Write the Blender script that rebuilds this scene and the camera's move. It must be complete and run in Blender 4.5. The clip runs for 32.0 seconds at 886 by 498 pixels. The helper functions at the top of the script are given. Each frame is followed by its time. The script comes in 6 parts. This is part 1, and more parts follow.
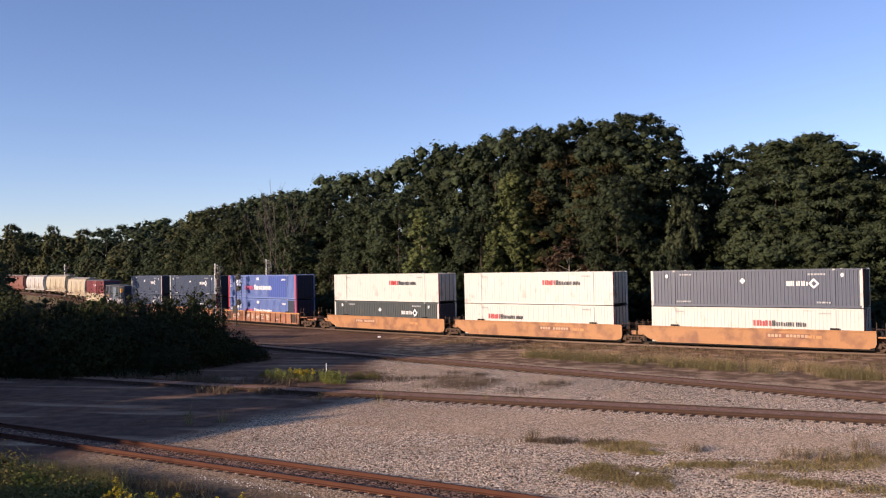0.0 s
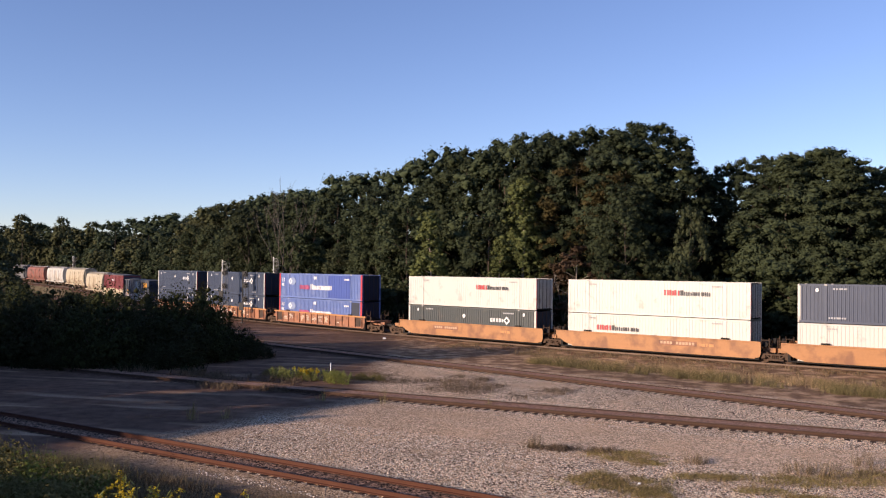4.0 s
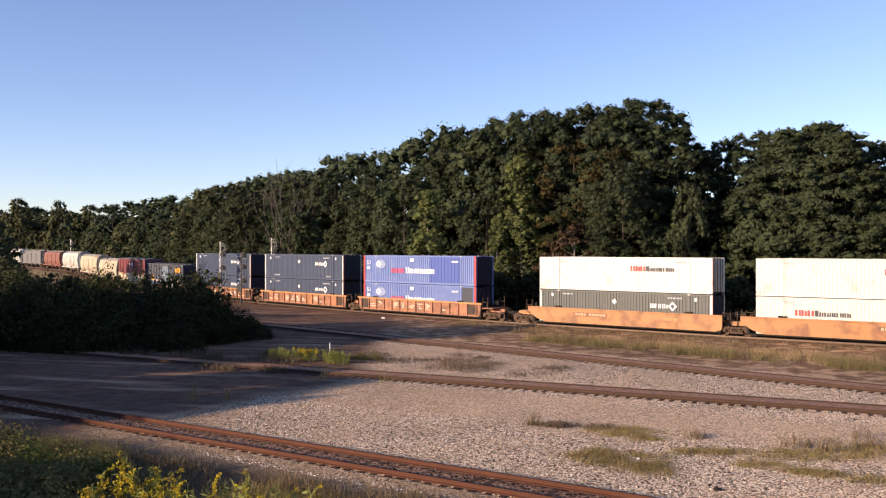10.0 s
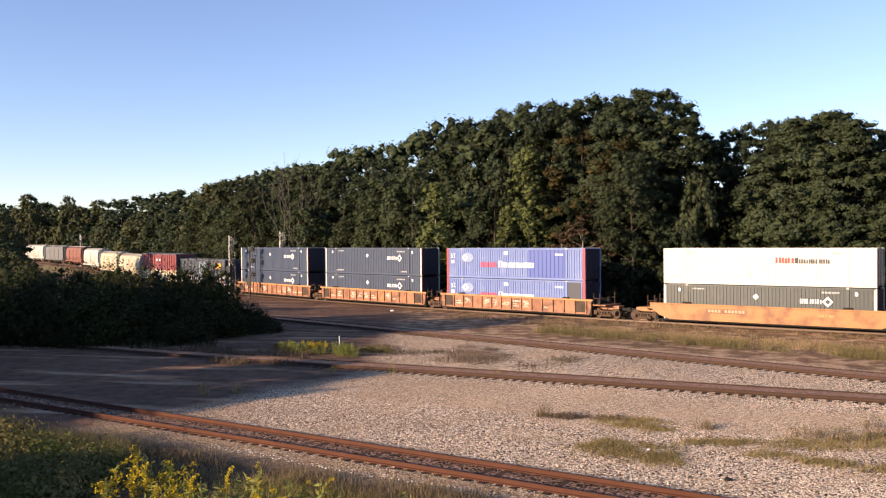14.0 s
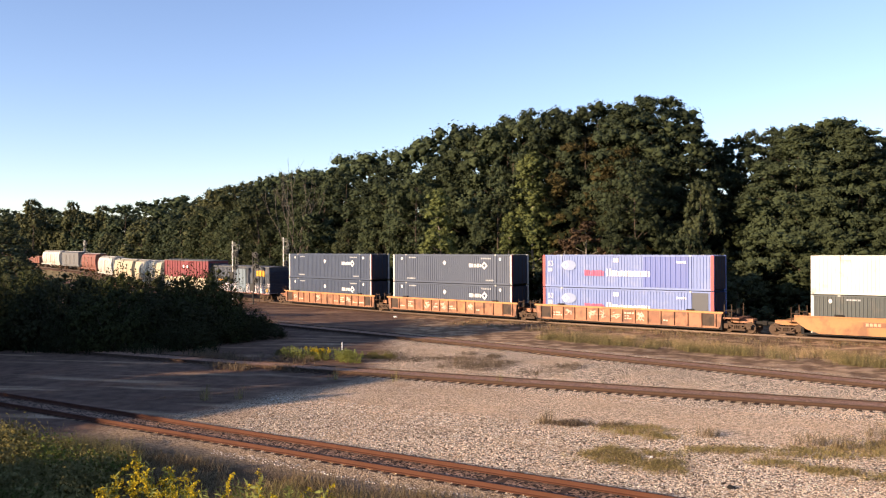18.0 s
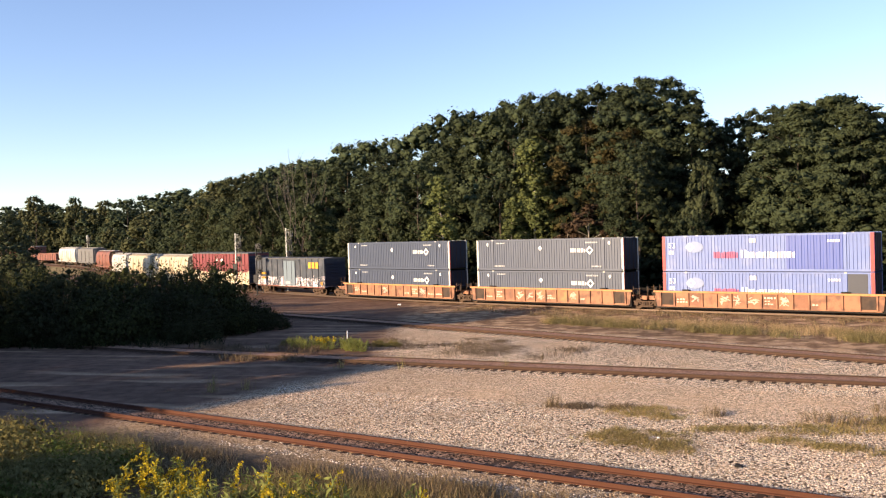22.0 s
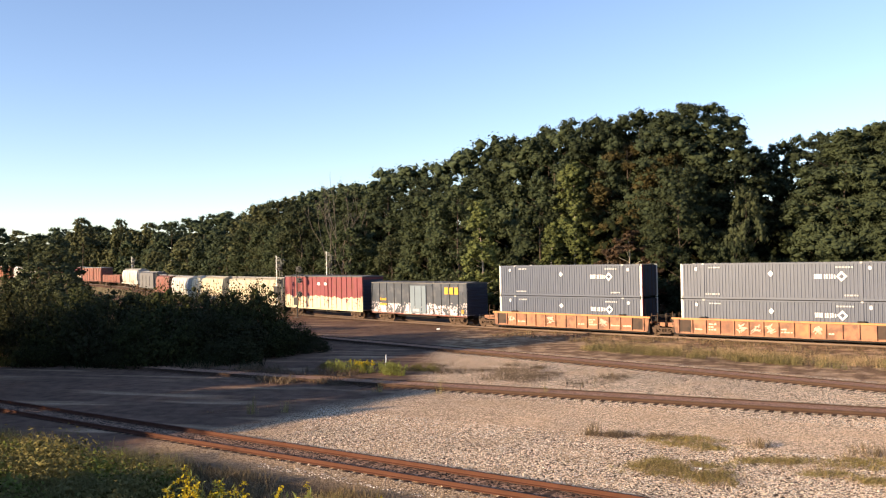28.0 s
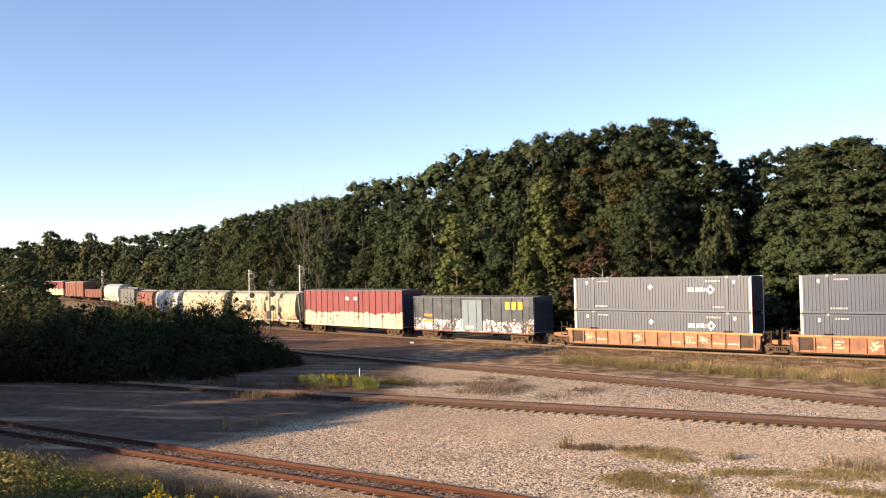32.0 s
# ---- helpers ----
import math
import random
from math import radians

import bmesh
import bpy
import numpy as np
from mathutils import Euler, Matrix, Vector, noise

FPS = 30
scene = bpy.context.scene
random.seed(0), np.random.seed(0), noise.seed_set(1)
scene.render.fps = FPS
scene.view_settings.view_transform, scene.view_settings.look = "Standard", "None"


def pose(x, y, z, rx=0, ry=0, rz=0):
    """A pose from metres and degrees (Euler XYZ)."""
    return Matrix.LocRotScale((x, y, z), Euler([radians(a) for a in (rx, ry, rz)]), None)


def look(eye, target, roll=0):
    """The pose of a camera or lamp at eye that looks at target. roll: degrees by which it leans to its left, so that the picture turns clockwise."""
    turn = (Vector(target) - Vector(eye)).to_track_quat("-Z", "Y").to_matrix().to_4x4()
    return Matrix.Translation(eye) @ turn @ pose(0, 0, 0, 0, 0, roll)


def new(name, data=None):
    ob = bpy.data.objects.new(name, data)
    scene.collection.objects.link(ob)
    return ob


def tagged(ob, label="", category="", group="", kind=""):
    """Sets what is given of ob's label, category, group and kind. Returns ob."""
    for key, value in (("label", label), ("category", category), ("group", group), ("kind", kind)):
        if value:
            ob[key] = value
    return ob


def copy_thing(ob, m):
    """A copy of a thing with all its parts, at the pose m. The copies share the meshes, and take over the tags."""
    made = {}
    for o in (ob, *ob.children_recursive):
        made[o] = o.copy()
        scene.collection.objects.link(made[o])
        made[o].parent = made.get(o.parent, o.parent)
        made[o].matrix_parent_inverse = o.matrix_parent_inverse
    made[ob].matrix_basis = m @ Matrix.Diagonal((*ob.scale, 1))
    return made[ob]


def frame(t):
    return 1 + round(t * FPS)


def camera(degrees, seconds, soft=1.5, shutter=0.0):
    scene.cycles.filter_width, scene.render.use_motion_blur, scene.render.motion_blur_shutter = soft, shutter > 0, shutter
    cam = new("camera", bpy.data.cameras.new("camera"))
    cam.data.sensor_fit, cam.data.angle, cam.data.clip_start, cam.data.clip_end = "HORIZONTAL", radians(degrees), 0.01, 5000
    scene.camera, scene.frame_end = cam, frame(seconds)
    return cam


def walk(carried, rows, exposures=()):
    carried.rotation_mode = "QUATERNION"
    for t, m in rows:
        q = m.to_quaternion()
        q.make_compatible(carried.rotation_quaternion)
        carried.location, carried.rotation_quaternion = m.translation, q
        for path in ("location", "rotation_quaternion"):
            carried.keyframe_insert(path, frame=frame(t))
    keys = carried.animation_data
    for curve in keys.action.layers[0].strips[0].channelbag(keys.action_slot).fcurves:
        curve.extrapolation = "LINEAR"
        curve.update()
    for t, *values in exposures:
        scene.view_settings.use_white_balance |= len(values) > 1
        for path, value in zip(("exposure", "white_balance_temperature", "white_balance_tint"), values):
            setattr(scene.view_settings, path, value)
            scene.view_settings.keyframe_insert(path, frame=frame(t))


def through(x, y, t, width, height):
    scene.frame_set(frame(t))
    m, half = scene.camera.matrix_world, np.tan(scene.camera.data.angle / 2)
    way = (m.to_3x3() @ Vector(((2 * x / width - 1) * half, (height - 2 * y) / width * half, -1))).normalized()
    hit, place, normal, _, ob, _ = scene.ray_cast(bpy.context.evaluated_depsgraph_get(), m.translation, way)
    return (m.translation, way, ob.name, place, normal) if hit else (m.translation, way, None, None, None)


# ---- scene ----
# Camera: handheld on a bank above a rail yard; rows are seconds, x, z, yaw, pitch, roll
cam = camera(52.8, 32.0, soft=1.2)
PATH = [
    (0.0, 0.016, 7.126, -0.792, 0.926, 1.176), (0.5, 0.012, 7.124, -0.842, 1.043, 1.053), (1.0, 0.007, 7.138, -0.843, 1.165, 0.786), (1.5, -0.01, 7.133, -0.734, 1.452, 0.484),
    (2.0, 0.002, 7.135, -0.453, 1.483, 0.264), (2.5, -0.007, 7.13, -0.239, 1.485, 0.082), (3.0, 0.005, 7.119, -0.212, 1.324, -0.267), (3.5, 0.0, 7.129, -0.298, 1.084, -0.574),
    (5.5, -0.007, 7.128, -0.418, 1.459, -0.633), (6.0, -0.003, 7.118, -0.499, 1.394, -1.116), (6.5, -0.016, 7.124, -0.28, 1.093, 0.149), (7.0, -0.009, 7.116, -0.232, 0.671, 0.054),
    (7.5, -0.009, 7.125, 0.056, 0.382, 0.2), (8.0, 0.021, 7.12, -0.041, 0.269, -0.142), (8.5, 0.012, 7.124, -0.309, 0.025, -0.447), (9.0, 0.007, 7.115, -0.525, -0.146, -0.646),
    (9.5, 0.01, 7.119, -0.528, -0.166, -0.18), (10.0, 0.006, 7.119, -0.47, -0.19, 0.057), (10.5, 0.012, 7.121, -0.32, -0.242, 0.388), (11.0, -0.006, 7.113, -0.208, -0.275, 1.151),
    (11.5, -0.002, 7.123, -0.122, -0.405, 1.554), (12.0, 0.008, 7.12, -0.042, -0.367, 0.846), (12.5, 0.009, 7.118, -0.003, -0.517, 0.959), (13.0, 0.0, 7.122, 0.0, -0.71, 0.884),
    (13.5, -0.006, 7.121, -0.065, -0.72, 0.621), (15.5, -0.01, 7.13, 0.372, -0.418, 0.36), (16.0, 0.004, 7.127, 0.476, -0.335, 0.623), (16.5, 0.016, 7.131, 0.442, -0.222, 0.62),
    (17.0, 0.0, 7.127, 0.263, -0.069, 0.696), (17.5, -0.003, 7.121, 0.184, -0.131, 0.432), (18.0, 0.006, 7.129, 0.269, -0.286, 0.349), (18.5, -0.008, 7.123, 0.38, -0.349, 0.326),
    (19.0, -0.013, 7.124, 0.558, -0.434, 0.293), (19.5, 0.002, 7.13, 0.746, -0.452, 0.343), (20.0, -0.007, 7.117, 0.909, -0.57, 0.944), (20.5, 0.008, 7.115, 1.366, -1.208, 1.337),
    (21.0, -0.015, 7.109, 1.614, -2.006, 1.351), (21.5, 0.008, 7.11, 1.304, -1.692, 1.749), (22.0, 0.01, 7.106, 0.431, -1.121, 1.743), (22.5, 0.014, 7.115, 0.319, -0.477, 1.718),
    (23.0, 0.009, 7.122, 0.373, -0.059, 1.732), (23.5, -0.012, 7.125, 0.682, 0.384, 1.885), (24.0, -0.021, 7.129, 2.63, 0.252, 1.594), (24.5, -0.02, 7.121, 3.224, 0.214, 1.461),
    (25.0, -0.02, 7.127, 3.384, 0.193, 1.526), (25.5, -0.022, 7.142, 3.465, 0.266, 1.389), (27.5, -0.02, 7.136, 3.22, 0.613, 1.278), (28.0, -0.015, 7.13, 2.956, 0.51, 1.195),
    (28.5, -0.036, 7.132, 2.624, 0.502, 1.307), (29.0, -0.013, 7.13, 2.641, 0.512, 1.45), (29.5, -0.028, 7.121, 2.762, 0.403, 1.241), (30.0, -0.03, 7.136, 3.034, 0.667, 1.021),
    (30.5, -0.02, 7.136, 2.864, 1.034, 0.958), (31.0, -0.018, 7.132, 2.01, 1.278, 0.635), (31.5, -0.012, 7.134, 1.443, 1.366, 0.831), (32.0, -0.024, 7.116, 1.271, 1.346, 1.225),
]
walk(cam, [(t, pose(x, 0, z, 90 + p, r, y)) for t, x, z, y, p, r in PATH],
     [(0.0, 0.38, 6350, 34), (3.0, 0.38, 6350, 34), (7.0, 0.49, 6500, 33), (11.0, 0.74, 6750, 32), (16.0, 0.95, 7000, 29), (23.0, 1.08, 7150, 26), (28.0, 1.10, 7200, 24), (32.0, 1.10, 7200, 24)])

# ---- sky and low evening sun ----
SUN_EL, SUN_AZ = 12.7, -118.0          # degrees; azimuth from +y towards +x
world = bpy.data.worlds.new("world")
scene.world = world
world.use_nodes = True
wn = world.node_tree
sky = wn.nodes.new("ShaderNodeTexSky")
sky.sky_type, sky.sun_disc = "NISHITA", False
sky.sun_elevation, sky.sun_rotation = radians(SUN_EL), radians(SUN_AZ)
sky.air_density, sky.dust_density, sky.ozone_density = 0.84, 0.0, 2.8
wn.links.new(sky.outputs[0], wn.nodes["Background"].inputs[0])
wn.nodes["Background"].inputs[1].default_value = 0.132
sun_dir = Vector((math.sin(radians(SUN_AZ)) * math.cos(radians(SUN_EL)), math.cos(radians(SUN_AZ)) * math.cos(radians(SUN_EL)), math.sin(radians(SUN_EL))))
sun = new("sun", bpy.data.lights.new("sun", "SUN"))
sun.data.energy, sun.data.angle, sun.data.color = 4.6, radians(0.6), (1.0, 0.85, 0.55)
sun.matrix_world = look((-80, -40, 60), Vector((-80, -40, 60)) - sun_dir)


# ---- materials ----
def mat(name, color, rough=0.7, metal=0.0, vary=0.25, scale=3.0, bump=0.0, bscale=40.0, dirt=None, dirt_amount=0.0, dirt_scale=1.2, island=0.0, rnd=0.0, stretch=None, splash=None, cells=None):
    """A surface: base colour varied at two scales, an optional dirt colour in stains, relief and per-piece variation."""
    m = bpy.data.materials.new(name)
    m.use_nodes = True
    t = m.node_tree
    N, L = t.nodes, t.links
    b = N["Principled BSDF"]
    b.inputs["Roughness"].default_value, b.inputs["Metallic"].default_value = rough, metal
    b.inputs["Specular IOR Level"].default_value = 0.15 if rough > 0.7 else 0.5
    co = N.new("ShaderNodeTexCoord").outputs["Object"]
    if stretch:
        mp = N.new("ShaderNodeMapping")
        mp.inputs["Scale"].default_value = stretch
        L.new(co, mp.inputs[0])
        co = mp.outputs[0]

    def nz(s, d=5.0):
        n = N.new("ShaderNodeTexNoise")
        n.inputs["Scale"].default_value, n.inputs["Detail"].default_value = s, d
        L.new(co, n.inputs["Vector"])
        return n.outputs["Fac"]

    def math_(op, a, b2):
        n = N.new("ShaderNodeMath")
        n.operation = op
        for i, q in enumerate((a, b2)):
            if isinstance(q, (int, float)):
                n.inputs[i].default_value = q
            else:
                L.new(q, n.inputs[i])
        return n.outputs[0]

    f = math_("ADD", math_("MULTIPLY", nz(scale), 0.6), math_("MULTIPLY", nz(scale * 9), 0.4))
    f = math_("MULTIPLY_ADD", math_("SUBTRACT", f, 0.5), 4 * vary)
    f.node.inputs[2].default_value = 1.0
    if island:
        g = N.new("ShaderNodeNewGeometry").outputs["Random Per Island"]
        f = math_("ADD", f, math_("MULTIPLY", math_("SUBTRACT", g, 0.5), 2 * island))
    if rnd:
        g = N.new("ShaderNodeObjectInfo").outputs["Random"]
        f = math_("ADD", f, math_("MULTIPLY", math_("SUBTRACT", g, 0.5), 2 * rnd))
    if cells:                   # broken stone: scale, contrast
        vo = N.new("ShaderNodeTexVoronoi")
        vo.inputs["Scale"].default_value = cells[0]
        L.new(co, vo.inputs["Vector"])
        bw = N.new("ShaderNodeRGBToBW")
        L.new(vo.outputs["Color"], bw.inputs[0])
        f = math_("MULTIPLY", f, math_("MULTIPLY_ADD", math_("SUBTRACT", bw.outputs[0], 0.5), cells[1]))
        f.node.inputs[1].links[0].from_node.inputs[2].default_value = 1.0
    hs = N.new("ShaderNodeHueSaturation")
    hs.inputs["Color"].default_value = (*color, 1)
    L.new(f, hs.inputs["Value"])
    out = hs.outputs[0]
    if dirt:
        r = N.new("ShaderNodeValToRGB")
        r.color_ramp.elements[0].position, r.color_ramp.elements[1].position = 0.60 - 0.25 * dirt_amount, 0.72 - 0.15 * dirt_amount
        L.new(nz(dirt_scale, 8.0), r.inputs[0])
        mx = N.new("ShaderNodeMix")
        mx.data_type = "RGBA"
        L.new(r.outputs[0], mx.inputs[0])
        L.new(out, mx.inputs[6])
        mx.inputs[7].default_value = (*dirt, 1)
        out = mx.outputs[2]
    if splash:                  # spray paint over the lower side: colour, height, coverage, scale
        sx = N.new("ShaderNodeSeparateXYZ")
        L.new(N.new("ShaderNodeTexCoord").outputs["Object"], sx.inputs[0])
        edge = math_("ADD", sx.outputs[2], math_("MULTIPLY", math_("SUBTRACT", math_("ADD", math_("MULTIPLY", nz(splash[3], 2.0), 0.65), math_("MULTIPLY", nz(splash[3] * 7, 3.0), 0.35)), 0.5), 1.7))
        low = math_("LESS_THAN", edge, splash[1])
        blot = math_("GREATER_THAN", math_("ADD", math_("MULTIPLY", nz(splash[3] * 2.3, 4.0), 0.5), math_("MULTIPLY", nz(splash[3] * 11, 3.0), 0.5)), 1.0 - splash[2])
        mx = N.new("ShaderNodeMix")
        mx.data_type = "RGBA"
        L.new(math_("MULTIPLY", low, blot), mx.inputs[0])
        L.new(out, mx.inputs[6])
        mx.inputs[7].default_value = (*splash[0], 1)
        out = mx.outputs[2]
    L.new(out, b.inputs["Base Color"])
    if bump:
        bp = N.new("ShaderNodeBump")
        bp.inputs["Strength"].default_value, bp.inputs["Distance"].default_value = bump, 0.02
        L.new(nz(bscale), bp.inputs["Height"])
        L.new(bp.outputs[0], b.inputs["Normal"])
    return m


def leaf_mat(name, color, island=0.5, rnd=0.25, through=0.14):
    m = mat(name, color, 0.9, 0, 0.22, 0.25, 1.0, 6.0, island=island, rnd=rnd)
    t = m.node_tree
    t.nodes["Bump"].inputs["Distance"].default_value = 0.06
    t.nodes["Principled BSDF"].inputs["Specular IOR Level"].default_value = 0.10
    b, o = t.nodes["Principled BSDF"], t.nodes["Material Output"]
    tr, mx = t.nodes.new("ShaderNodeBsdfTranslucent"), t.nodes.new("ShaderNodeMixShader")
    mx.inputs[0].default_value = through
    t.links.new(b.inputs["Base Color"].links[0].from_socket, tr.inputs[0])
    t.links.new(b.outputs[0], mx.inputs[1])
    t.links.new(tr.outputs[0], mx.inputs[2])
    t.links.new(mx.outputs[0], o.inputs[0])
    return m


M = {}
M["rail_brown"] = mat("brown_rusty_rail", (0.078, 0.046, 0.032), 0.75, 0.1, 0.2, 2.0, 0.2, 60)
M["steel_rust"] = mat("rusty_rail", (0.100, 0.041, 0.026), 0.75, 0.1, 0.2, 2.0, 0.2, 60)
M["rail_dark"] = mat("worn_rail", (0.12, 0.08, 0.06), 0.5, 0.5, 0.2, 2.0)
M["tie"] = mat("weathered_tie", (0.085, 0.050, 0.034), 0.9, 0, 0.3, 4.0, 0.5, 30, rnd=0.35, stretch=(0.3, 3, 1))
M["white"] = mat("white_container_paint", (0.60, 0.59, 0.54), 0.45, 0, 0.03, 0.6, dirt=(0.45, 0.43, 0.39), dirt_amount=0.08)
M["door_white"] = mat("bare_pale_metal_door", (0.80, 0.79, 0.76), 0.34, 0.55, 0.06, 0.8, dirt=(0.5, 0.47, 0.43), dirt_amount=0.2)
M["grey"] = mat("slate_grey_container_paint", (0.051, 0.069, 0.112), 0.45, 0, 0.10, 0.5, dirt=(0.060, 0.078, 0.122), dirt_amount=0.2)
M["grey2"] = mat("green_grey_container_paint", (0.050, 0.062, 0.064), 0.45, 0, 0.10, 0.5, dirt=(0.08, 0.08, 0.075), dirt_amount=0.2)
M["blue"] = mat("faded_blue_container_paint", (0.125, 0.190, 0.43), 0.5, 0, 0.10, 0.4, dirt=(0.17, 0.23, 0.45), dirt_amount=0.35)
M["blue_dark"] = mat("fresh_blue_container_paint", (0.055, 0.098, 0.35), 0.45, 0, 0.08, 0.5)
# end colours, darker than the sides
M["navy"] = mat("navy_door", (0.014, 0.018, 0.042), 0.5, 0, 0.15, 0.8)
M["charcoal"] = mat("charcoal_end", (0.030, 0.038, 0.060), 0.5, 0, 0.15, 0.8)
M["red"] = mat("red_stripe_paint", (0.55, 0.045, 0.05), 0.5, 0, 0.1, 1.0)
M["red_fade"] = mat("faded_red_lettering", (0.50, 0.10, 0.20), 0.6, 0, 0.2, 1.0)
M["ink"] = mat("dark_grey_lettering", (0.06, 0.06, 0.065), 0.6)
M["mark"] = mat("white_marking_paint", (0.80, 0.80, 0.80), 0.6, 0, 0.05)
M["orange"] = mat("orange_car_paint", (0.41, 0.190, 0.070), 0.6, 0, 0.14, 0.7, dirt=(0.24, 0.105, 0.048), dirt_amount=0.5, dirt_scale=0.9)
M["orange_rib"] = mat("rust_orange_car_paint", (0.36, 0.155, 0.080), 0.65, 0, 0.18, 1.0, dirt=(0.19, 0.085, 0.05), dirt_amount=0.6, dirt_scale=1.6)
M["yellow_edge"] = mat("yellow_orange_edge_paint", (0.50, 0.235, 0.080), 0.6, 0, 0.15, 1.0, dirt=(0.34, 0.16, 0.08), dirt_amount=0.4)
M["black"] = mat("black_underframe", (0.022, 0.02, 0.019), 0.75, 0, 0.3, 3.0)
M["casting"] = mat("pale_steel_casting", (0.42, 0.41, 0.39), 0.55, 0.2, 0.2, 3.0)
M["grime"] = mat("brown_grimy_steel", (0.10, 0.065, 0.045), 0.8, 0.1, 0.3, 4.0, 0.3, 40)


# ---- mesh helpers ----
def mesh_of(name, verts, faces, material, smooth=False):
    me = bpy.data.meshes.new(name)
    me.from_pydata([tuple(v) for v in verts], [], [tuple(f) for f in faces])
    me.materials.append(material)
    if smooth:
        me.polygons.foreach_set("use_smooth", [True] * len(me.polygons))
    me.update()
    return me


def put(name, me, parent=None, m=None, label=""):
    ob = new(name, me)
    if parent is not None:
        ob.parent = parent
    if m is not None:
        ob.matrix_basis = m
    if label:
        ob["label"] = label
    return ob


def part(name, bm, material, parent, label="", bevel=0.0):
    """Links a bmesh as one mesh object under a thing or a part."""
    if bevel:
        bmesh.ops.bevel(bm, geom=bm.edges[:], offset=bevel, segments=1, affect="EDGES")
    me = bpy.data.meshes.new(name)
    bm.to_mesh(me)
    bm.free()
    me.materials.append(material)
    ob = put(name, me, parent, None, label)
    return tagged(ob, kind="stuff") if name in ("stencil", "paint_scrawl") else ob


def box(bm, x0, x1, y0, y1, z0, z1, taper=0.0):
    """A block; taper pulls the lower edge in at both ends of x."""
    v = [bm.verts.new(p) for p in ((x0 + taper, y0, z0), (x1 - taper, y0, z0), (x1 - taper, y1, z0), (x0 + taper, y1, z0),
                                   (x0, y0, z1), (x1, y0, z1), (x1, y1, z1), (x0, y1, z1))]
    for f in ((3, 2, 1, 0), (4, 5, 6, 7), (0, 1, 5, 4), (1, 2, 6, 5), (2, 3, 7, 6), (3, 0, 4, 7)):
        bm.faces.new([v[i] for i in f])
    return bm


def boxes(*rows):
    bm = bmesh.new()
    for r in rows:
        box(bm, *r)
    return bm


def rod(bm, a, b, r0, r1=None, n=8):
    """A tapered round bar from a to b."""
    r1 = r0 if r1 is None else r1
    a, b = Vector(a), Vector(b)
    d = (b - a).normalized()
    u = d.cross(Vector((0, 0, 1)) if abs(d.z) < 0.9 else Vector((1, 0, 0))).normalized()
    w = d.cross(u)
    rings = []
    for p, r in ((a, r0), (b, r1)):
        rings.append([bm.verts.new(p + (u * math.cos(k * 2 * math.pi / n) + w * math.sin(k * 2 * math.pi / n)) * r) for k in range(n)])
    for k in range(n):
        bm.faces.new((rings[0][k], rings[0][(k + 1) % n], rings[1][(k + 1) % n], rings[1][k]))
    bm.faces.new(rings[0][::-1])
    bm.faces.new(rings[1])
    return bm


def thing(name, label, category, group="", m=None, kind=""):
    ob = new(name)
    if m is not None:
        ob.matrix_basis = m
    return tagged(ob, label, category, group, kind)


# ---- the main line's plan: heading in degrees along the way, metres from the middle, growing to the right ----
HEAD_S = [-420, -320, -230, -170, -115, -95, -80, -60, -40, -24, -8, 0, 16, 32, 56, 90, 140]
HEAD_A = [-12, -26, -40, -51, -59.5, -60, -58.5, -54.5, -50.5, -47.85, -44.95, -43.41, -40.21, -36.9, -32.0, -27, -22]
STEP = 0.5
grid_s = np.arange(-420, 140 + STEP, STEP)
ang = np.radians(np.interp(grid_s, HEAD_S, HEAD_A))
gx, gy = np.cumsum(np.cos(ang)) * STEP, np.cumsum(np.sin(ang)) * STEP
gx, gy = gx - np.interp(0, grid_s, gx), gy - np.interp(0, grid_s, gy) + 91.18


def rise(s):
    """Height of the rails: level through the yard, climbing on the far curve."""
    q = min(1.0, max(0.0, (-95 - s) / 60))
    return 1.5 * q * q * (3 - 2 * q) + max(0.0, -160 - s) * 0.012


def on_line(s):
    """Centre of the main line and heading in degrees at s."""
    return float(np.interp(s, grid_s, gx)), float(np.interp(s, grid_s, gy)), float(np.interp(s, HEAD_S, HEAD_A))


# ---- ground: one sheet to the horizon, rising to the bank under the camera ----
def ground_z(x, y):
    d = math.hypot(x, y)
    base = -0.22
    q = 0.86 * y + 0.5 * x - 1.5          # lawn about the camera, then a steep side down to the yard
    bank = min(5.45 - 0.17 * max(0.0, q), 4.94 - 0.75 * (q - 3)) if y > -40 else 5.45
    bank = min(bank, 5.45 - 0.155 * max(0.0, -4 - x))
    return max(base, bank) + (0.10 * noise.noise((x * 0.11, y * 0.11, 0)) if d > 3 and max(base, bank) > base + 0.3 else 0.02 * noise.noise((x * 0.2, y * 0.2, 3)))


def spaced(a, b, n, p):
    return [a + (b - a) * (i / n) ** p for i in range(n + 1)]


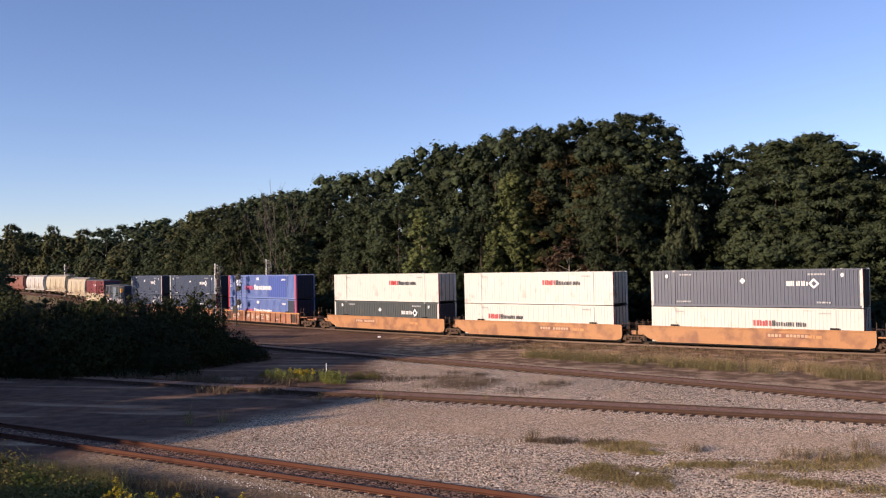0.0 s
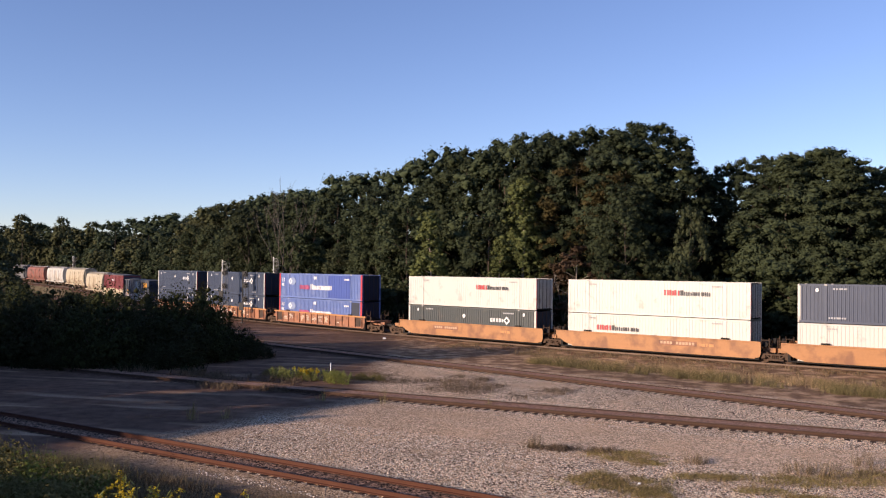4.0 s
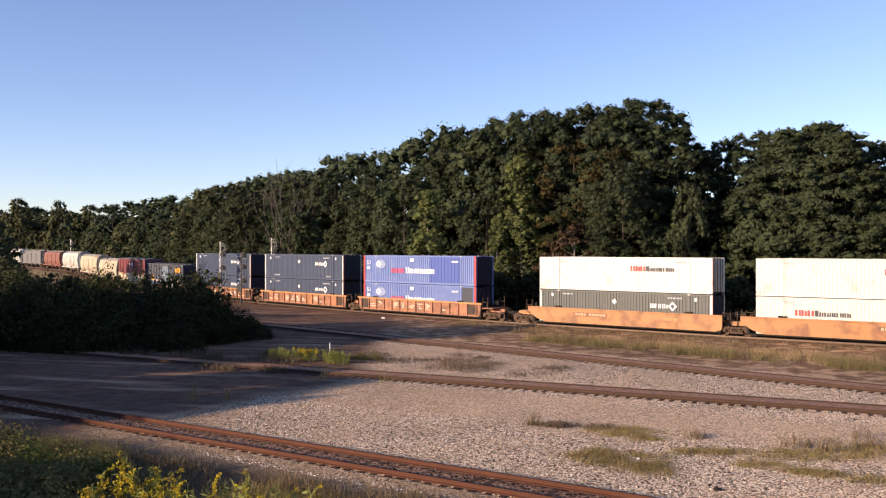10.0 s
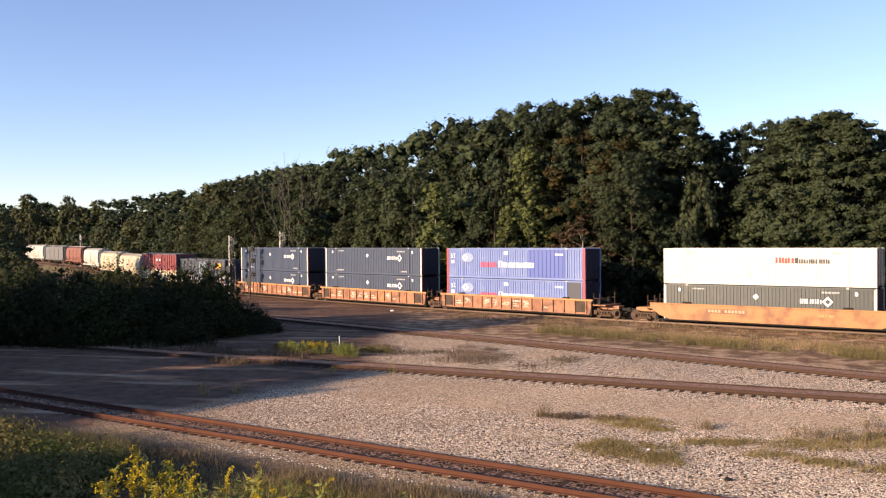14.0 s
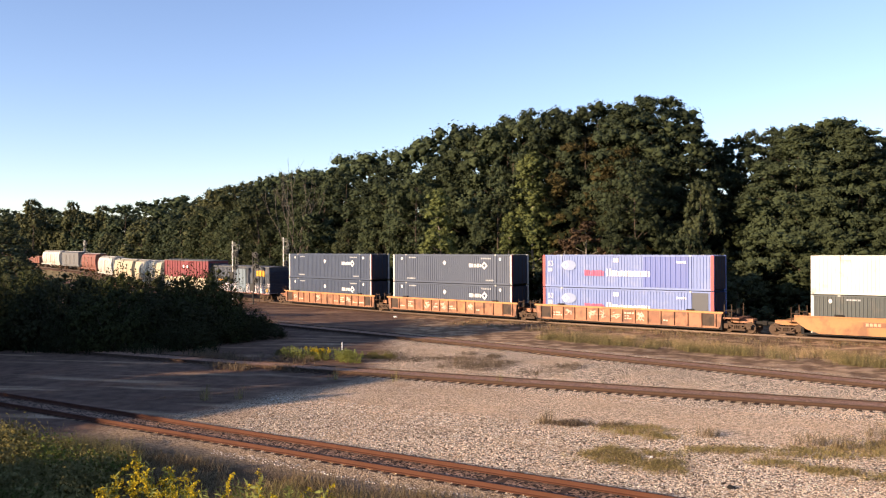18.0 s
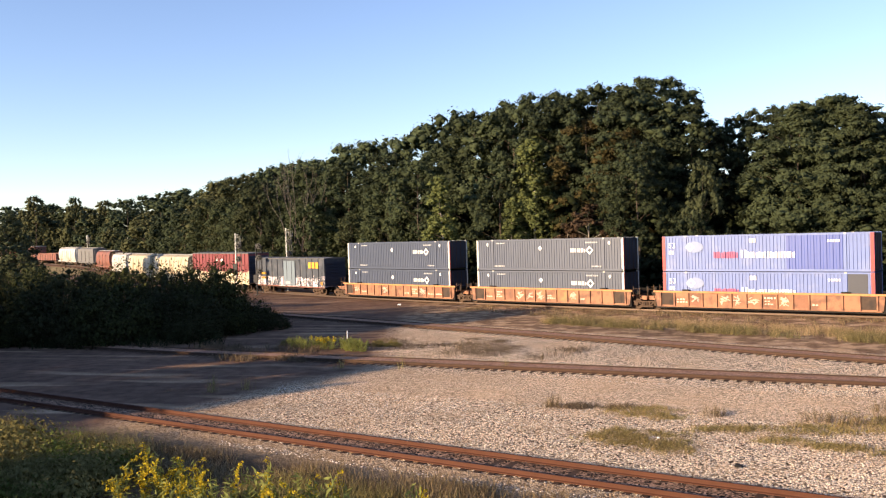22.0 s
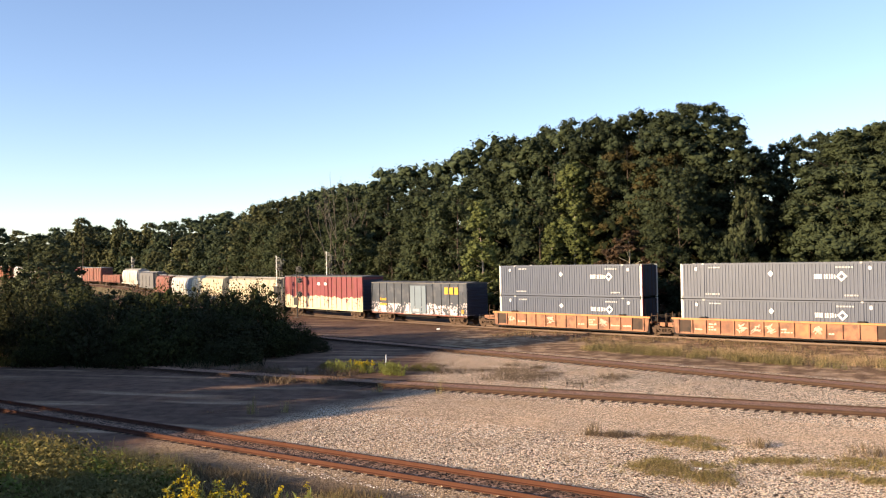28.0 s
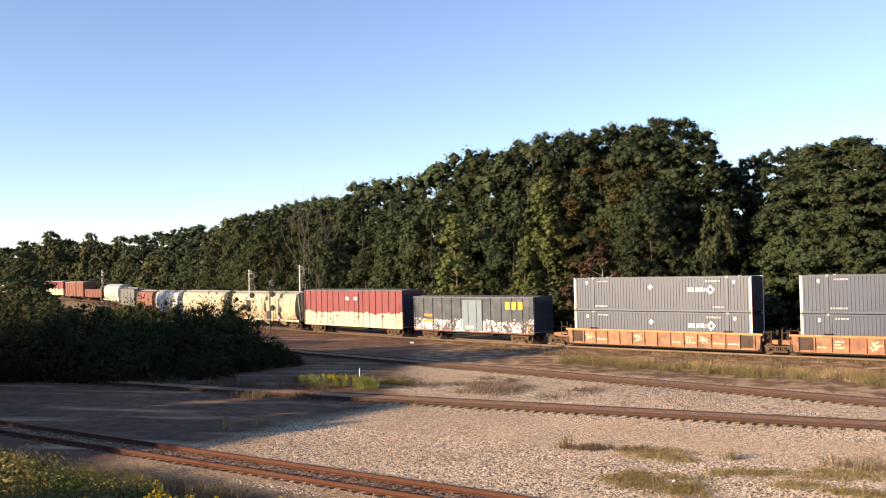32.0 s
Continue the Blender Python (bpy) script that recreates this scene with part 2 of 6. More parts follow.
def ground_material():
    m = bpy.data.materials.new("yard_ground")
    m.use_nodes = True
    t = m.node_tree
    N, L = t.nodes, t.links
    b = N["Principled BSDF"]
    b.inputs["Roughness"].default_value = 0.95
    b.inputs["Specular IOR Level"].default_value = 0.1
    co = N.new("ShaderNodeTexCoord").outputs["Object"]

    def tex(kind, scale, out, detail=None):
        n = N.new(kind)
        n.inputs["Scale"].default_value = scale
        if detail is not None:
            n.inputs["Detail"].default_value = detail
        L.new(co, n.inputs["Vector"])
        return n.outputs[out]

    def ramp(src, *stops):
        r = N.new("ShaderNodeValToRGB")
        e = r.color_ramp.elements
        while len(e) < len(stops):
            e.new(0.5)
        for k, (p, c) in zip(e, stops):
            k.position, k.color = p, (*c, 1)
        L.new(src, r.inputs[0])
        return r.outputs[0]

    def mix(f, a, c):
        n = N.new("ShaderNodeMix")
        n.data_type = "RGBA"
        L.new(f, n.inputs[0])
        L.new(a, n.inputs[6])
        L.new(c, n.inputs[7])
        return n.outputs[2]

    def arith(op, a, c):
        n = N.new("ShaderNodeMath")
        n.operation = op
        for i, q in enumerate((a, c)):
            if isinstance(q, (int, float)):
                n.inputs[i].default_value = q
            else:
                L.new(q, n.inputs[i])
        return n.outputs[0]

    W, K = (1, 1, 1), (0, 0, 0)
    shake = N.new("ShaderNodeVectorMath")
    shake.operation = "MULTIPLY_ADD"
    L.new(tex("ShaderNodeTexNoise", 14.0, "Color", 3.0), shake.inputs[0])
    shake.inputs[1].default_value = (0.11, 0.11, 0.11)
    L.new(co, shake.inputs[2])
    stone = N.new("ShaderNodeTexVoronoi")
    stone.inputs["Scale"].default_value = 15.0
    L.new(shake.outputs[0], stone.inputs["Vector"])
    gravel = ramp(stone.outputs["Color"], (0.16, (0.035, 0.025, 0.020)), (0.32, (0.20, 0.15, 0.112)), (0.44, (0.86, 0.705, 0.555)), (0.68, (1.0, 0.93, 0.80)))
    edge = N.new("ShaderNodeTexVoronoi")
    edge.feature = "DISTANCE_TO_EDGE"
    edge.inputs["Scale"].default_value = 15.0
    L.new(shake.outputs[0], edge.inputs["Vector"])
    # shade between the stones put into the colour as dark edges
    gap = N.new("ShaderNodeMix")
    gap.data_type, gap.blend_type = "RGBA", "MULTIPLY"
    gap.inputs[0].default_value = 1.0
    L.new(gravel, gap.inputs[6])
    L.new(ramp(edge.outputs["Distance"], (0.02, (0.15, 0.125, 0.10)), (0.12, (1.10, 1.10, 1.10))), gap.inputs[7])
    gravel = gap.outputs[2]
    grit = N.new("ShaderNodeTexVoronoi")
    grit.inputs["Scale"].default_value = 17.0
    L.new(co, grit.inputs["Vector"])
    dirt = mix(ramp(tex("ShaderNodeTexNoise", 1.1, "Fac", 9.0), (0.32, K), (0.52, W)), ramp(grit.outputs["Color"], (0.0, (0.20, 0.145, 0.10)), (0.42, (0.52, 0.405, 0.29)), (0.85, (0.92, 0.78, 0.61))),
               ramp(tex("ShaderNodeTexNoise", 6.0, "Fac", 9.0), (0.3, (0.45, 0.335, 0.225)), (0.7, (0.70, 0.545, 0.39))))
    # pale gravel streaks, with sun slivers across the shade painted into them
    streak_map = N.new("ShaderNodeMapping")
    streak_map.vector_type = "TEXTURE"
    streak_map.inputs["Rotation"].default_value[2] = radians(-14)
    streak_map.inputs["Scale"].default_value = (7.0, 0.8, 1.0)
    L.new(co, streak_map.inputs[0])
    sun_streak = N.new("ShaderNodeTexNoise")
    sun_streak.inputs["Scale"].default_value, sun_streak.inputs["Detail"].default_value = 0.7, 10.0
    L.new(streak_map.outputs[0], sun_streak.inputs["Vector"])
    shaded_road = mix(ramp(sun_streak.outputs["Fac"], (0.54, K), (0.72, (0.5, 0.5, 0.5))), ramp(tex("ShaderNodeTexNoise", 1.4, "Fac", 9.0), (0.3, (0.085, 0.056, 0.045)), (0.7, (0.175, 0.117, 0.093))), dirt)
    shaded_soil = ramp(tex("ShaderNodeTexNoise", 2.5, "Fac", 8.0), (0.3, (0.075, 0.056, 0.036)), (0.7, (0.17, 0.125, 0.078)))
    # bands across the yard, along a = y + 0.55 x
    dot = N.new("ShaderNodeVectorMath")
    dot.operation = "DOT_PRODUCT"
    L.new(co, dot.inputs[0])
    dot.inputs[1].default_value = (0.55, 1.0, 0.0)
    wob = arith("MULTIPLY", arith("SUBTRACT", tex("ShaderNodeTexNoise", 0.16, "Fac", 4.0), 0.5), 9.0)
    a = arith("DIVIDE", arith("ADD", dot.outputs["Value"], wob), 100.0)
    sandy = ramp(a, (0.0, K), (0.375, K), (0.40, (0.45, 0.45, 0.45)), (0.455, (0.45, 0.45, 0.45)), (0.475, K), (1.0, K))
    patch = ramp(tex("ShaderNodeTexNoise", 0.35, "Fac", 6.0), (0.50, K), (0.62, (0.38, 0.38, 0.38)))
    c = mix(patch, gravel, dirt)
    c = mix(sandy, c, dirt)
    sep = N.new("ShaderNodeSeparateXYZ")
    L.new(co, sep.inputs[0])
    # darker, browner stone towards the road
    brown_side = ramp(arith("DIVIDE", arith("ADD", arith("ADD", sep.outputs[0], 20.0), wob), 40.0), (0.25, (0.6, 0.6, 0.6)), (0.64, K))
    c = mix(brown_side, c, ramp(stone.outputs["Color"], (0.2, (0.10, 0.072, 0.054)), (0.5, (0.34, 0.26, 0.195)), (0.8, (0.62, 0.51, 0.40))))
    # road soil with the left trees' shade put into its colour and edge
    dw = N.new("ShaderNodeVectorMath")
    dw.operation = "DOT_PRODUCT"
    L.new(co, dw.inputs[0])
    dw.inputs[1].default_value = (-0.793, 0.61, 0.0)
    side = arith("MINIMUM", arith("SUBTRACT", dw.outputs["Value"], 32.3), arith("SUBTRACT", -3.6, sep.outputs[0]))
    west_shade = ramp(arith("DIVIDE", arith("ADD", arith("MULTIPLY", wob, 0.45), arith("ADD", side, 10.0)), 20.0), (0.47, K), (0.58, W))
    clay = mix(ramp(tex("ShaderNodeTexNoise", 0.9, "Fac", 9.0), (0.45, K), (0.62, (0.6, 0.6, 0.6))), ramp(tex("ShaderNodeTexNoise", 3.5, "Fac", 9.0), (0.3, (0.11, 0.073, 0.048)), (0.7, (0.25, 0.17, 0.115))), dirt)
    dot3 = N.new("ShaderNodeVectorMath")
    dot3.operation = "DOT_PRODUCT"
    L.new(co, dot3.inputs[0])
    dot3.inputs[1].default_value = (0.972, 1.0, 0.0)
    north = ramp(arith("DIVIDE", arith("ADD", dot3.outputs["Value"], arith("MULTIPLY", wob, 0.3)), 100.0), (0.695, K), (0.712, W))
    dot1 = N.new("ShaderNodeVectorMath")
    dot1.operation = "DOT_PRODUCT"
    L.new(co, dot1.inputs[0])
    dot1.inputs[1].default_value = (0.6576, 1.0, 0.0)
    south = ramp(arith("DIVIDE", arith("ADD", dot1.outputs["Value"], arith("MULTIPLY", wob, 0.2)), 100.0), (0.256, (0.85, 0.85, 0.85)), (0.272, (0.5, 0.5, 0.5)), (0.30, (0.25, 0.25, 0.25)), (0.312, K))
    c = mix(south, c, ramp(tex("ShaderNodeTexNoise", 5.0, "Fac", 9.0), (0.3, (0.13, 0.10, 0.07)), (0.7, (0.30, 0.235, 0.165))))
    c = mix(north, c, clay)
    c = mix(west_shade, c, shaded_road)
    # dark soil at the bank's foot, with the bank's shadow put into its colour
    near = ramp(arith("DIVIDE", arith("ADD", dot1.outputs["Value"], arith("MULTIPLY", wob, 0.2)), 100.0), (0.242, W), (0.257, K))
    c = mix(near, c, shaded_soil)
    lawn = ramp(arith("DIVIDE", sep.outputs[2], 10.0), (0.44, K), (0.475, W))
    c = mix(lawn, c, ramp(tex("ShaderNodeTexNoise", 3.0, "Fac", 8.0), (0.3, (0.085, 0.105, 0.030)), (0.7, (0.15, 0.165, 0.055))))
    big = ramp(tex("ShaderNodeTexNoise", 0.12, "Fac", 3.0), (0.3, (1.04, 0.91, 0.785)), (0.7, (1.36, 1.165, 0.985)))
    mul = N.new("ShaderNodeMix")
    mul.data_type, mul.blend_type = "RGBA", "MULTIPLY"
    mul.inputs[0].default_value = 1.0
    L.new(c, mul.inputs[6])
    L.new(big, mul.inputs[7])
    L.new(mul.outputs[2], b.inputs["Base Color"])
    bp = N.new("ShaderNodeBump")
    bp.inputs["Strength"].default_value, bp.inputs["Distance"].default_value = 1.0, 0.06
    loose = arith("SUBTRACT", 1.0, arith("MULTIPLY", arith("MAXIMUM", arith("MAXIMUM", sandy, west_shade), north), 0.75))
    rough = arith("ADD", arith("MULTIPLY", arith("SUBTRACT", 1.0, stone.outputs["Distance"]), loose), arith("MULTIPLY", tex("ShaderNodeTexNoise", 24.0, "Fac", 4.0), 0.3))
    L.new(rough, bp.inputs["Height"])
    L.new(bp.outputs[0], b.inputs["Normal"])
    return m


M["ground"] = ground_material()
xs = [-x for x in spaced(60, 2600, 14, 2.4)[::-1]] + [i * 1.5 for i in range(-39, 40)] + spaced(60, 2600, 14, 2.4)
ys = [-y for y in spaced(30, 2000, 10, 2.4)[::-1]] + [i * 1.5 for i in range(-19, 80)] + spaced(120, 4200, 16, 2.4)
gv = [(x, y, ground_z(x, y)) for y in ys for x in xs]
nx = len(xs)
gf = [(j * nx + i, j * nx + i + 1, (j + 1) * nx + i + 1, (j + 1) * nx + i) for j in range(len(ys) - 1) for i in range(nx - 1)]
tagged(new("ground", mesh_of("ground", gv, gf, M["ground"], True)), "gravel and dirt rail yard ground with a grassy bank", "ground", kind="structure")


# ---- tracks ----
RAIL = [(-0.07, 0), (0.07, 0), (0.07, 0.02), (0.012, 0.045), (0.012, 0.13), (0.036, 0.14), (0.036, 0.17), (-0.036, 0.17), (-0.036, 0.14), (-0.012, 0.13), (-0.012, 0.045), (-0.07, 0.02)]


def sweep(pts, profile, off, z0):
    """Verts and faces of a profile swept along plan points, off metres to their left."""
    V, F, n = [], [], len(profile)
    for i, (x, y, *up) in enumerate(pts):
        (xa, ya), (xb, yb) = pts[max(i - 1, 0)][:2], pts[min(i + 1, len(pts) - 1)][:2]
        up = up[0] if up else 0.0
        d = math.hypot(xb - xa, yb - ya)
        nxx, nyy = -(yb - ya) / d, (xb - xa) / d
        V += [(x + nxx * (off + p), y + nyy * (off + p), z0 + q + up) for p, q in profile]
    for i in range(len(pts) - 1):
        for k in range(n):
            F.append((i * n + k, (i + 1) * n + k, (i + 1) * n + (k + 1) % n, i * n + (k + 1) % n))
    F += [tuple(range(n))[::-1], tuple((len(pts) - 1) * n + k for k in range(n))]
    return V, F


tie_bm = bmesh.new()
box(tie_bm, -0.115, 0.115, -1.3, 1.3, -0.16, 0.0)
bmesh.ops.bevel(tie_bm, geom=tie_bm.edges[:], offset=0.012, segments=1, affect="EDGES")
TIE = bpy.data.meshes.new("tie")
tie_bm.to_mesh(TIE)
TIE.materials.append(M["tie"])


def track(label, pts, top, rail_mat, rng, bed=True, fill=0.0, shoulder=False):
    """Two rails on ties along plan points one step apart; top: height of the rails' top."""
    th = thing("railway_track", label, "railway track", kind="structure")
    for off in (-0.7525, 0.7525):
        put("rail", mesh_of("rail", *sweep(pts, RAIL, off, top - 0.17), rail_mat), th)
    if bed:
        prof = [(-2.6, -0.4), (2.6, -0.4), (2.5, -0.02), (1.6, 0.08), (-1.6, 0.08), (-2.5, -0.02)]
        if shoulder:
            prof = [(-2.9, -0.4), (2.9, -0.4), (2.8, 0.05), (1.7, 0.14), (1.16, 0.19), (0.92, 0.13), (-0.92, 0.13), (-1.16, 0.19), (-1.7, 0.14), (-2.8, 0.05)]
        V, F = sweep(pts, prof, 0, top - 0.17 - 0.165)
        put("ballast_bed", mesh_of("ballast_bed", V, F, M["ground"]), th)
    if fill:
        w = 1.22 if fill > 0 else 0.76
        V, F = sweep(pts, [(-w, -0.18), (w, -0.18), (0.72, 0.0), (0.5, 0.012), (-0.5, 0.012), (-0.72, 0.0)], 0, top - 0.17 - fill)
        put("track_fill", mesh_of("track_fill", V, F, M["fill_dark"] if fill > 0 else M["fill"]), th)
    P = np.array(pts)[:, :2]
    s = np.concatenate([[0], np.cumsum(np.hypot(*np.diff(P, axis=0).T))])
    return th, P, s


def lay_ties(th, P, s, top, rng, a, b, pitch=0.53):
    for q in np.arange(a, min(b, s[-1]), pitch):
        x, y = np.interp(q, s, P[:, 0]), np.interp(q, s, P[:, 1])
        x2, y2 = np.interp(q + 0.5, s, P[:, 0]), np.interp(q + 0.5, s, P[:, 1])
        put("tie", TIE, th, pose(x + rng.uniform(-.03, .03), y, top - 0.166 - rng.uniform(0, 0.02), 0, 0, math.degrees(math.atan2(y2 - y, x2 - x)) + rng.uniform(-1.5, 1.5)))


rngt = random.Random(5)
line1 = [(x, 28.43 - 0.6576 * x) for x in np.arange(-52, 40, 2.0)]
line2 = [(x, 48.72 - 0.485 * x + 0.0022 * max(0, -x - 5) ** 2) for x in np.arange(-70, 60, 2.0)]
line3 = [(x, 66.95 - 0.972 * x) for x in np.arange(-60, 45, 2.0)]
main = [(*on_line(s)[:2], rise(s)) for s in np.arange(-400, 130, 4.0)]
M["fill_dark"] = mat("dark_stained_ballast", (0.185, 0.108, 0.070), 0.95, 0, 0.4, 2.0, 1.0, 12, cells=(15.0, 4.6))
M["fill"] = mat("rust_stained_dirt", (0.33, 0.185, 0.122), 0.95, 0, 0.35, 3.0, 1.0, 12, cells=(9.0, 0.9))
T1 = track("rusty siding rails on worn wooden ties in gravel", line1, -0.02, M["steel_rust"], rngt, fill=0.012, shoulder=True)
T2 = track("rusty yard rails on wooden ties in pale ballast", line2, -0.03, M["rail_brown"], rngt, fill=-0.115)
T3 = track("rusty yard rails on wooden ties near tall grass", line3, -0.03, M["rail_brown"], rngt, fill=-0.115)
track("main line rails under a freight train", main, 0.0, M["rail_dark"], rngt)
V, F = sweep([q for q in main if q[2] > 0], [(-11, -5.2), (11, -5.2), (2.7, -0.36), (-2.7, -0.36)], 0, 0)
tagged(new("embankment", mesh_of("embankment", V, F, mat("weedy_embankment_soil", (0.12, 0.095, 0.055), 0.95, 0, 0.35, 0.5, 0.6, 6))), "weedy brown railway embankment on the far curve", "embankment", kind="structure")


# ---- the train: each thing is built round the origin at rail height, x ahead along the train ----
# Left end of the white-over-grey stack along the line, by seconds
GO_T = [0, 3, 6, 9, 13, 16, 19, 22, 25, 28, 30, 32]
GO_S = [-13.9, -5.55, 2.7, 11.0, 22.2, 30.7, 39.2, 47.8, 56.45, 65.3, 71.2, 77.25]
go_fit = np.polyfit(GO_T, GO_S, 3)


def going(t):
    return float(np.polyval(go_fit, t))


RIDERS, WHEELS = [], []          # (thing, metres from the reference), wheelsets


def ride(ob, rel):
    RIDERS.append((ob, rel))
    return ob


def corrugated(x0, x1, y, z0, z1, pitch, depth, out):
    """A ribbed side sheet in the plane y; out: +1 or -1, the way it faces."""
    V, F, n = [], [], max(2, round((x1 - x0) / pitch))
    p = (x1 - x0) / n
    prof = []
    for i in range(n):
        a = x0 + i * p
        prof += [(a, 0), (a + p * 0.45, 0), (a + p * 0.55, -depth), (a + p * 0.9, -depth)]
    prof.append((x1, 0))
    for x, d in prof:
        V += [(x, y + out * d, z0), (x, y + out * d, z1)]
    for i in range(len(prof) - 1):
        f = (2 * i, 2 * i + 2, 2 * i + 3, 2 * i + 1)
        F.append(f if out < 0 else f[::-1])
    return V, F


def strips(rows, y, t=0.012):
    """Flat painted shapes (x0, x1, z0, z1) laid proud of the side that faces -y."""
    return boxes(*[(a, b, y - t, y + 0.004, c, d) for a, b, c, d in rows])


def letters(x, z, h, widths, gap=0.06):
    out = []
    for w in widths:
        out.append((x, x + w, z, z + h))
        x += w + gap
    return out


def glyphs(x, z, widths, h, stroke, gap=0.09):
    """A row of plain upright bars, h high, two to each width where there is room."""
    out = []
    for k, w in enumerate(widths):
        out.append((x, x + stroke * 1.15, z, z + h))
        if w > 2.2 * stroke:
            out.append((x + w - stroke * 1.15, x + w, z, z + h * (1.0, 0.86, 0.93)[k % 3]))
        x += w + gap
    return out


def oval(bm, x, z, rx, rz, y, n=12):
    """A flat oval plate on the side that faces -y."""
    a = [bm.verts.new((x + rx * math.cos(k * 2 * math.pi / n), y, z + rz * math.sin(k * 2 * math.pi / n))) for k in range(n)]
    b = [bm.verts.new((v.co.x, y + 0.014, v.co.z)) for v in a]
    bm.faces.new(a)
    for k in range(n):
        bm.faces.new((a[k], b[k], b[(k + 1) % n], a[(k + 1) % n]))
    return bm


def words(text, size, x, z, y, material, parent, label):
    """Painted characters in the built-in font on the side that faces -y."""
    cu = bpy.data.curves.new("lettering", "FONT")
    cu.body, cu.size, cu.extrude = text, size, 0.005
    ob = bpy.data.objects.new("lettering", cu)
    me = bpy.data.meshes.new_from_object(ob)
    bpy.data.objects.remove(ob)
    me.materials.append(material)
    return put("lettering", me, parent, pose(x, y, z, 90, 0, 0), label)


def diamond(bm, x, z, r, y, hole=0.0):
    pts = [(x - r, z), (x, z - r), (x + r, z), (x, z + r)]
    if not hole:
        bm.faces.new([bm.verts.new((a, y, c)) for a, c in pts])
        return bm
    o = [bm.verts.new((a, y, c)) for a, c in pts]
    i = [bm.verts.new((x + (a - x) * hole, y, z + (c - z) * hole)) for a, c in pts]
    for k in range(4):
        bm.faces.new((o[k], o[(k + 1) % 4], i[(k + 1) % 4], i[k]))
    return bm


CL, CH, CW = 16.15, 2.86, 1.30      # a 53 foot container: length, height, half width


def container(label, paint, end_paint, post_paint, logo, pitch=0.27, depth=0.035, door_right=True):
    c = thing("shipping_container", label, "shipping container", "containers on the train")
    h = CL / 2
    for sgn in (-1, 1):
        V, F = corrugated(-h + 0.21, h - 0.21, sgn * (CW - 0.02), 0.16, CH - 0.12, pitch, depth, sgn)
        put("side_panel", mesh_of("side_panel", V, F, paint), c)
        part("bottom_rail", boxes((-h + .1, h - .1, sgn * CW - 0.06 * (sgn > 0), sgn * CW + 0.06 * (sgn < 0), 0.0, 0.17)), paint, c)
        part("top_rail", boxes((-h + .1, h - .1, sgn * CW - 0.06 * (sgn > 0), sgn * CW + 0.06 * (sgn < 0), CH - 0.12, CH)), paint, c)
        for x in (-6.1, 6.1):
            y0, y1 = (sgn * (CW + 0.012), sgn * (CW - 0.07))
            part("lifting_post", boxes((x - 0.09, x + 0.09, min(y0, y1), max(y0, y1), 0.02, CH - 0.01)), paint, c)
            part("corner_casting", boxes((x - 0.09, x + 0.09, min(y0, y1) - .004, max(y0, y1) + .004, CH - 0.1, CH + 0.02)), M["casting"], c)
        for x in (-h, h):
            bm = boxes((min(x, x - math.copysign(0.21, x)), max(x, x - math.copysign(0.21, x)), sgn * CW - 0.16 * (sgn > 0), sgn * CW + 0.16 * (sgn < 0), 0, CH))
            part("corner_post", bm, post_paint, c, bevel=0.01)
    V, F = corrugated(-h + .1, h - .1, 0, -CW + .05, CW - .05, 0.5, 0.02, 1)
    put("roof", mesh_of("roof", [(x, z, CH - 0.015 - abs(y) * 0.5) for x, y, z in V], [f[::-1] for f in F], paint), c)
    part("floor", boxes((-h + .1, h - .1, -CW + .07, CW - .07, 0.05, 0.12)), M["black"], c)
    # ends: ribbed front wall at one end, doors with locking bars at the other
    dx = h if door_right else -h
    s = 1 if door_right else -1
    for y0, y1 in ((-CW + .16, -0.01), (0.01, CW - .16)):
        d = part("door", boxes((min(dx - .07 * s, dx - .02 * s), max(dx - .07 * s, dx - .02 * s), y0, y1, 0.12, CH - 0.1)), end_paint, c)
        for y in (y0 + 0.3, y1 - 0.3):
            part("locking_bar", rod(bmesh.new(), (dx + .015 * s, y, 0.1), (dx + .015 * s, y, CH - 0.08), 0.022, n=6), M["grime"], d)
    rows = []
    for k in range(8):
        y = -CW + 0.2 + k * 0.28
        rows += [(min(-dx, -dx + .08 * s), max(-dx, -dx + .08 * s), y, y + 0.2, 0.15, CH - 0.12)]
    rows += [(min(-dx + .03 * s, -dx + .06 * s), max(-dx + .03 * s, -dx + .06 * s), -CW + .1, CW - .1, 0.02, CH - 0.02)]
    part("end_wall", boxes(*rows), end_paint, c)
    if logo != "stack":
        part("stripe", boxes((dx - .004, dx + .008, -CW + .015, -CW + .15, .06, CH - .06)), M["red"], c, "red edge stripe")
    Y = -CW - 0.022
    if logo == "diamond":
        bm = strips(glyphs(2.75, 1.62, (0.24, 0.09, 0.36, 0.30, 0.30), 0.36, 0.085, 0.06), Y)
        diamond(bm, 4.72, 1.80, 0.40, Y - 0.012, 0.5)
        part("lettering", bm, M["mark"], c, "white lettering and diamond sign")
        bm = bmesh.new()
        diamond(bm, -0.55, 2.02, 0.24, Y - 0.012)
        part("sign", bm, M["mark"], c, "small white diamond sign")
        for row in (letters(-5.9, 0.32, 0.13, (0.12, .12, .12, .3, .12, .12)), letters(4.9, 0.32, 0.13, (.12, .12, .25, .12, .12)), letters(4.3, 2.42, 0.13, (.16, .16, .2, .14, .14, .14)), letters(-5.6, 2.48, 0.11, (.14, .14, .3, .2))):
            part("stencil", strips(row, Y), M["mark_dim"], c)
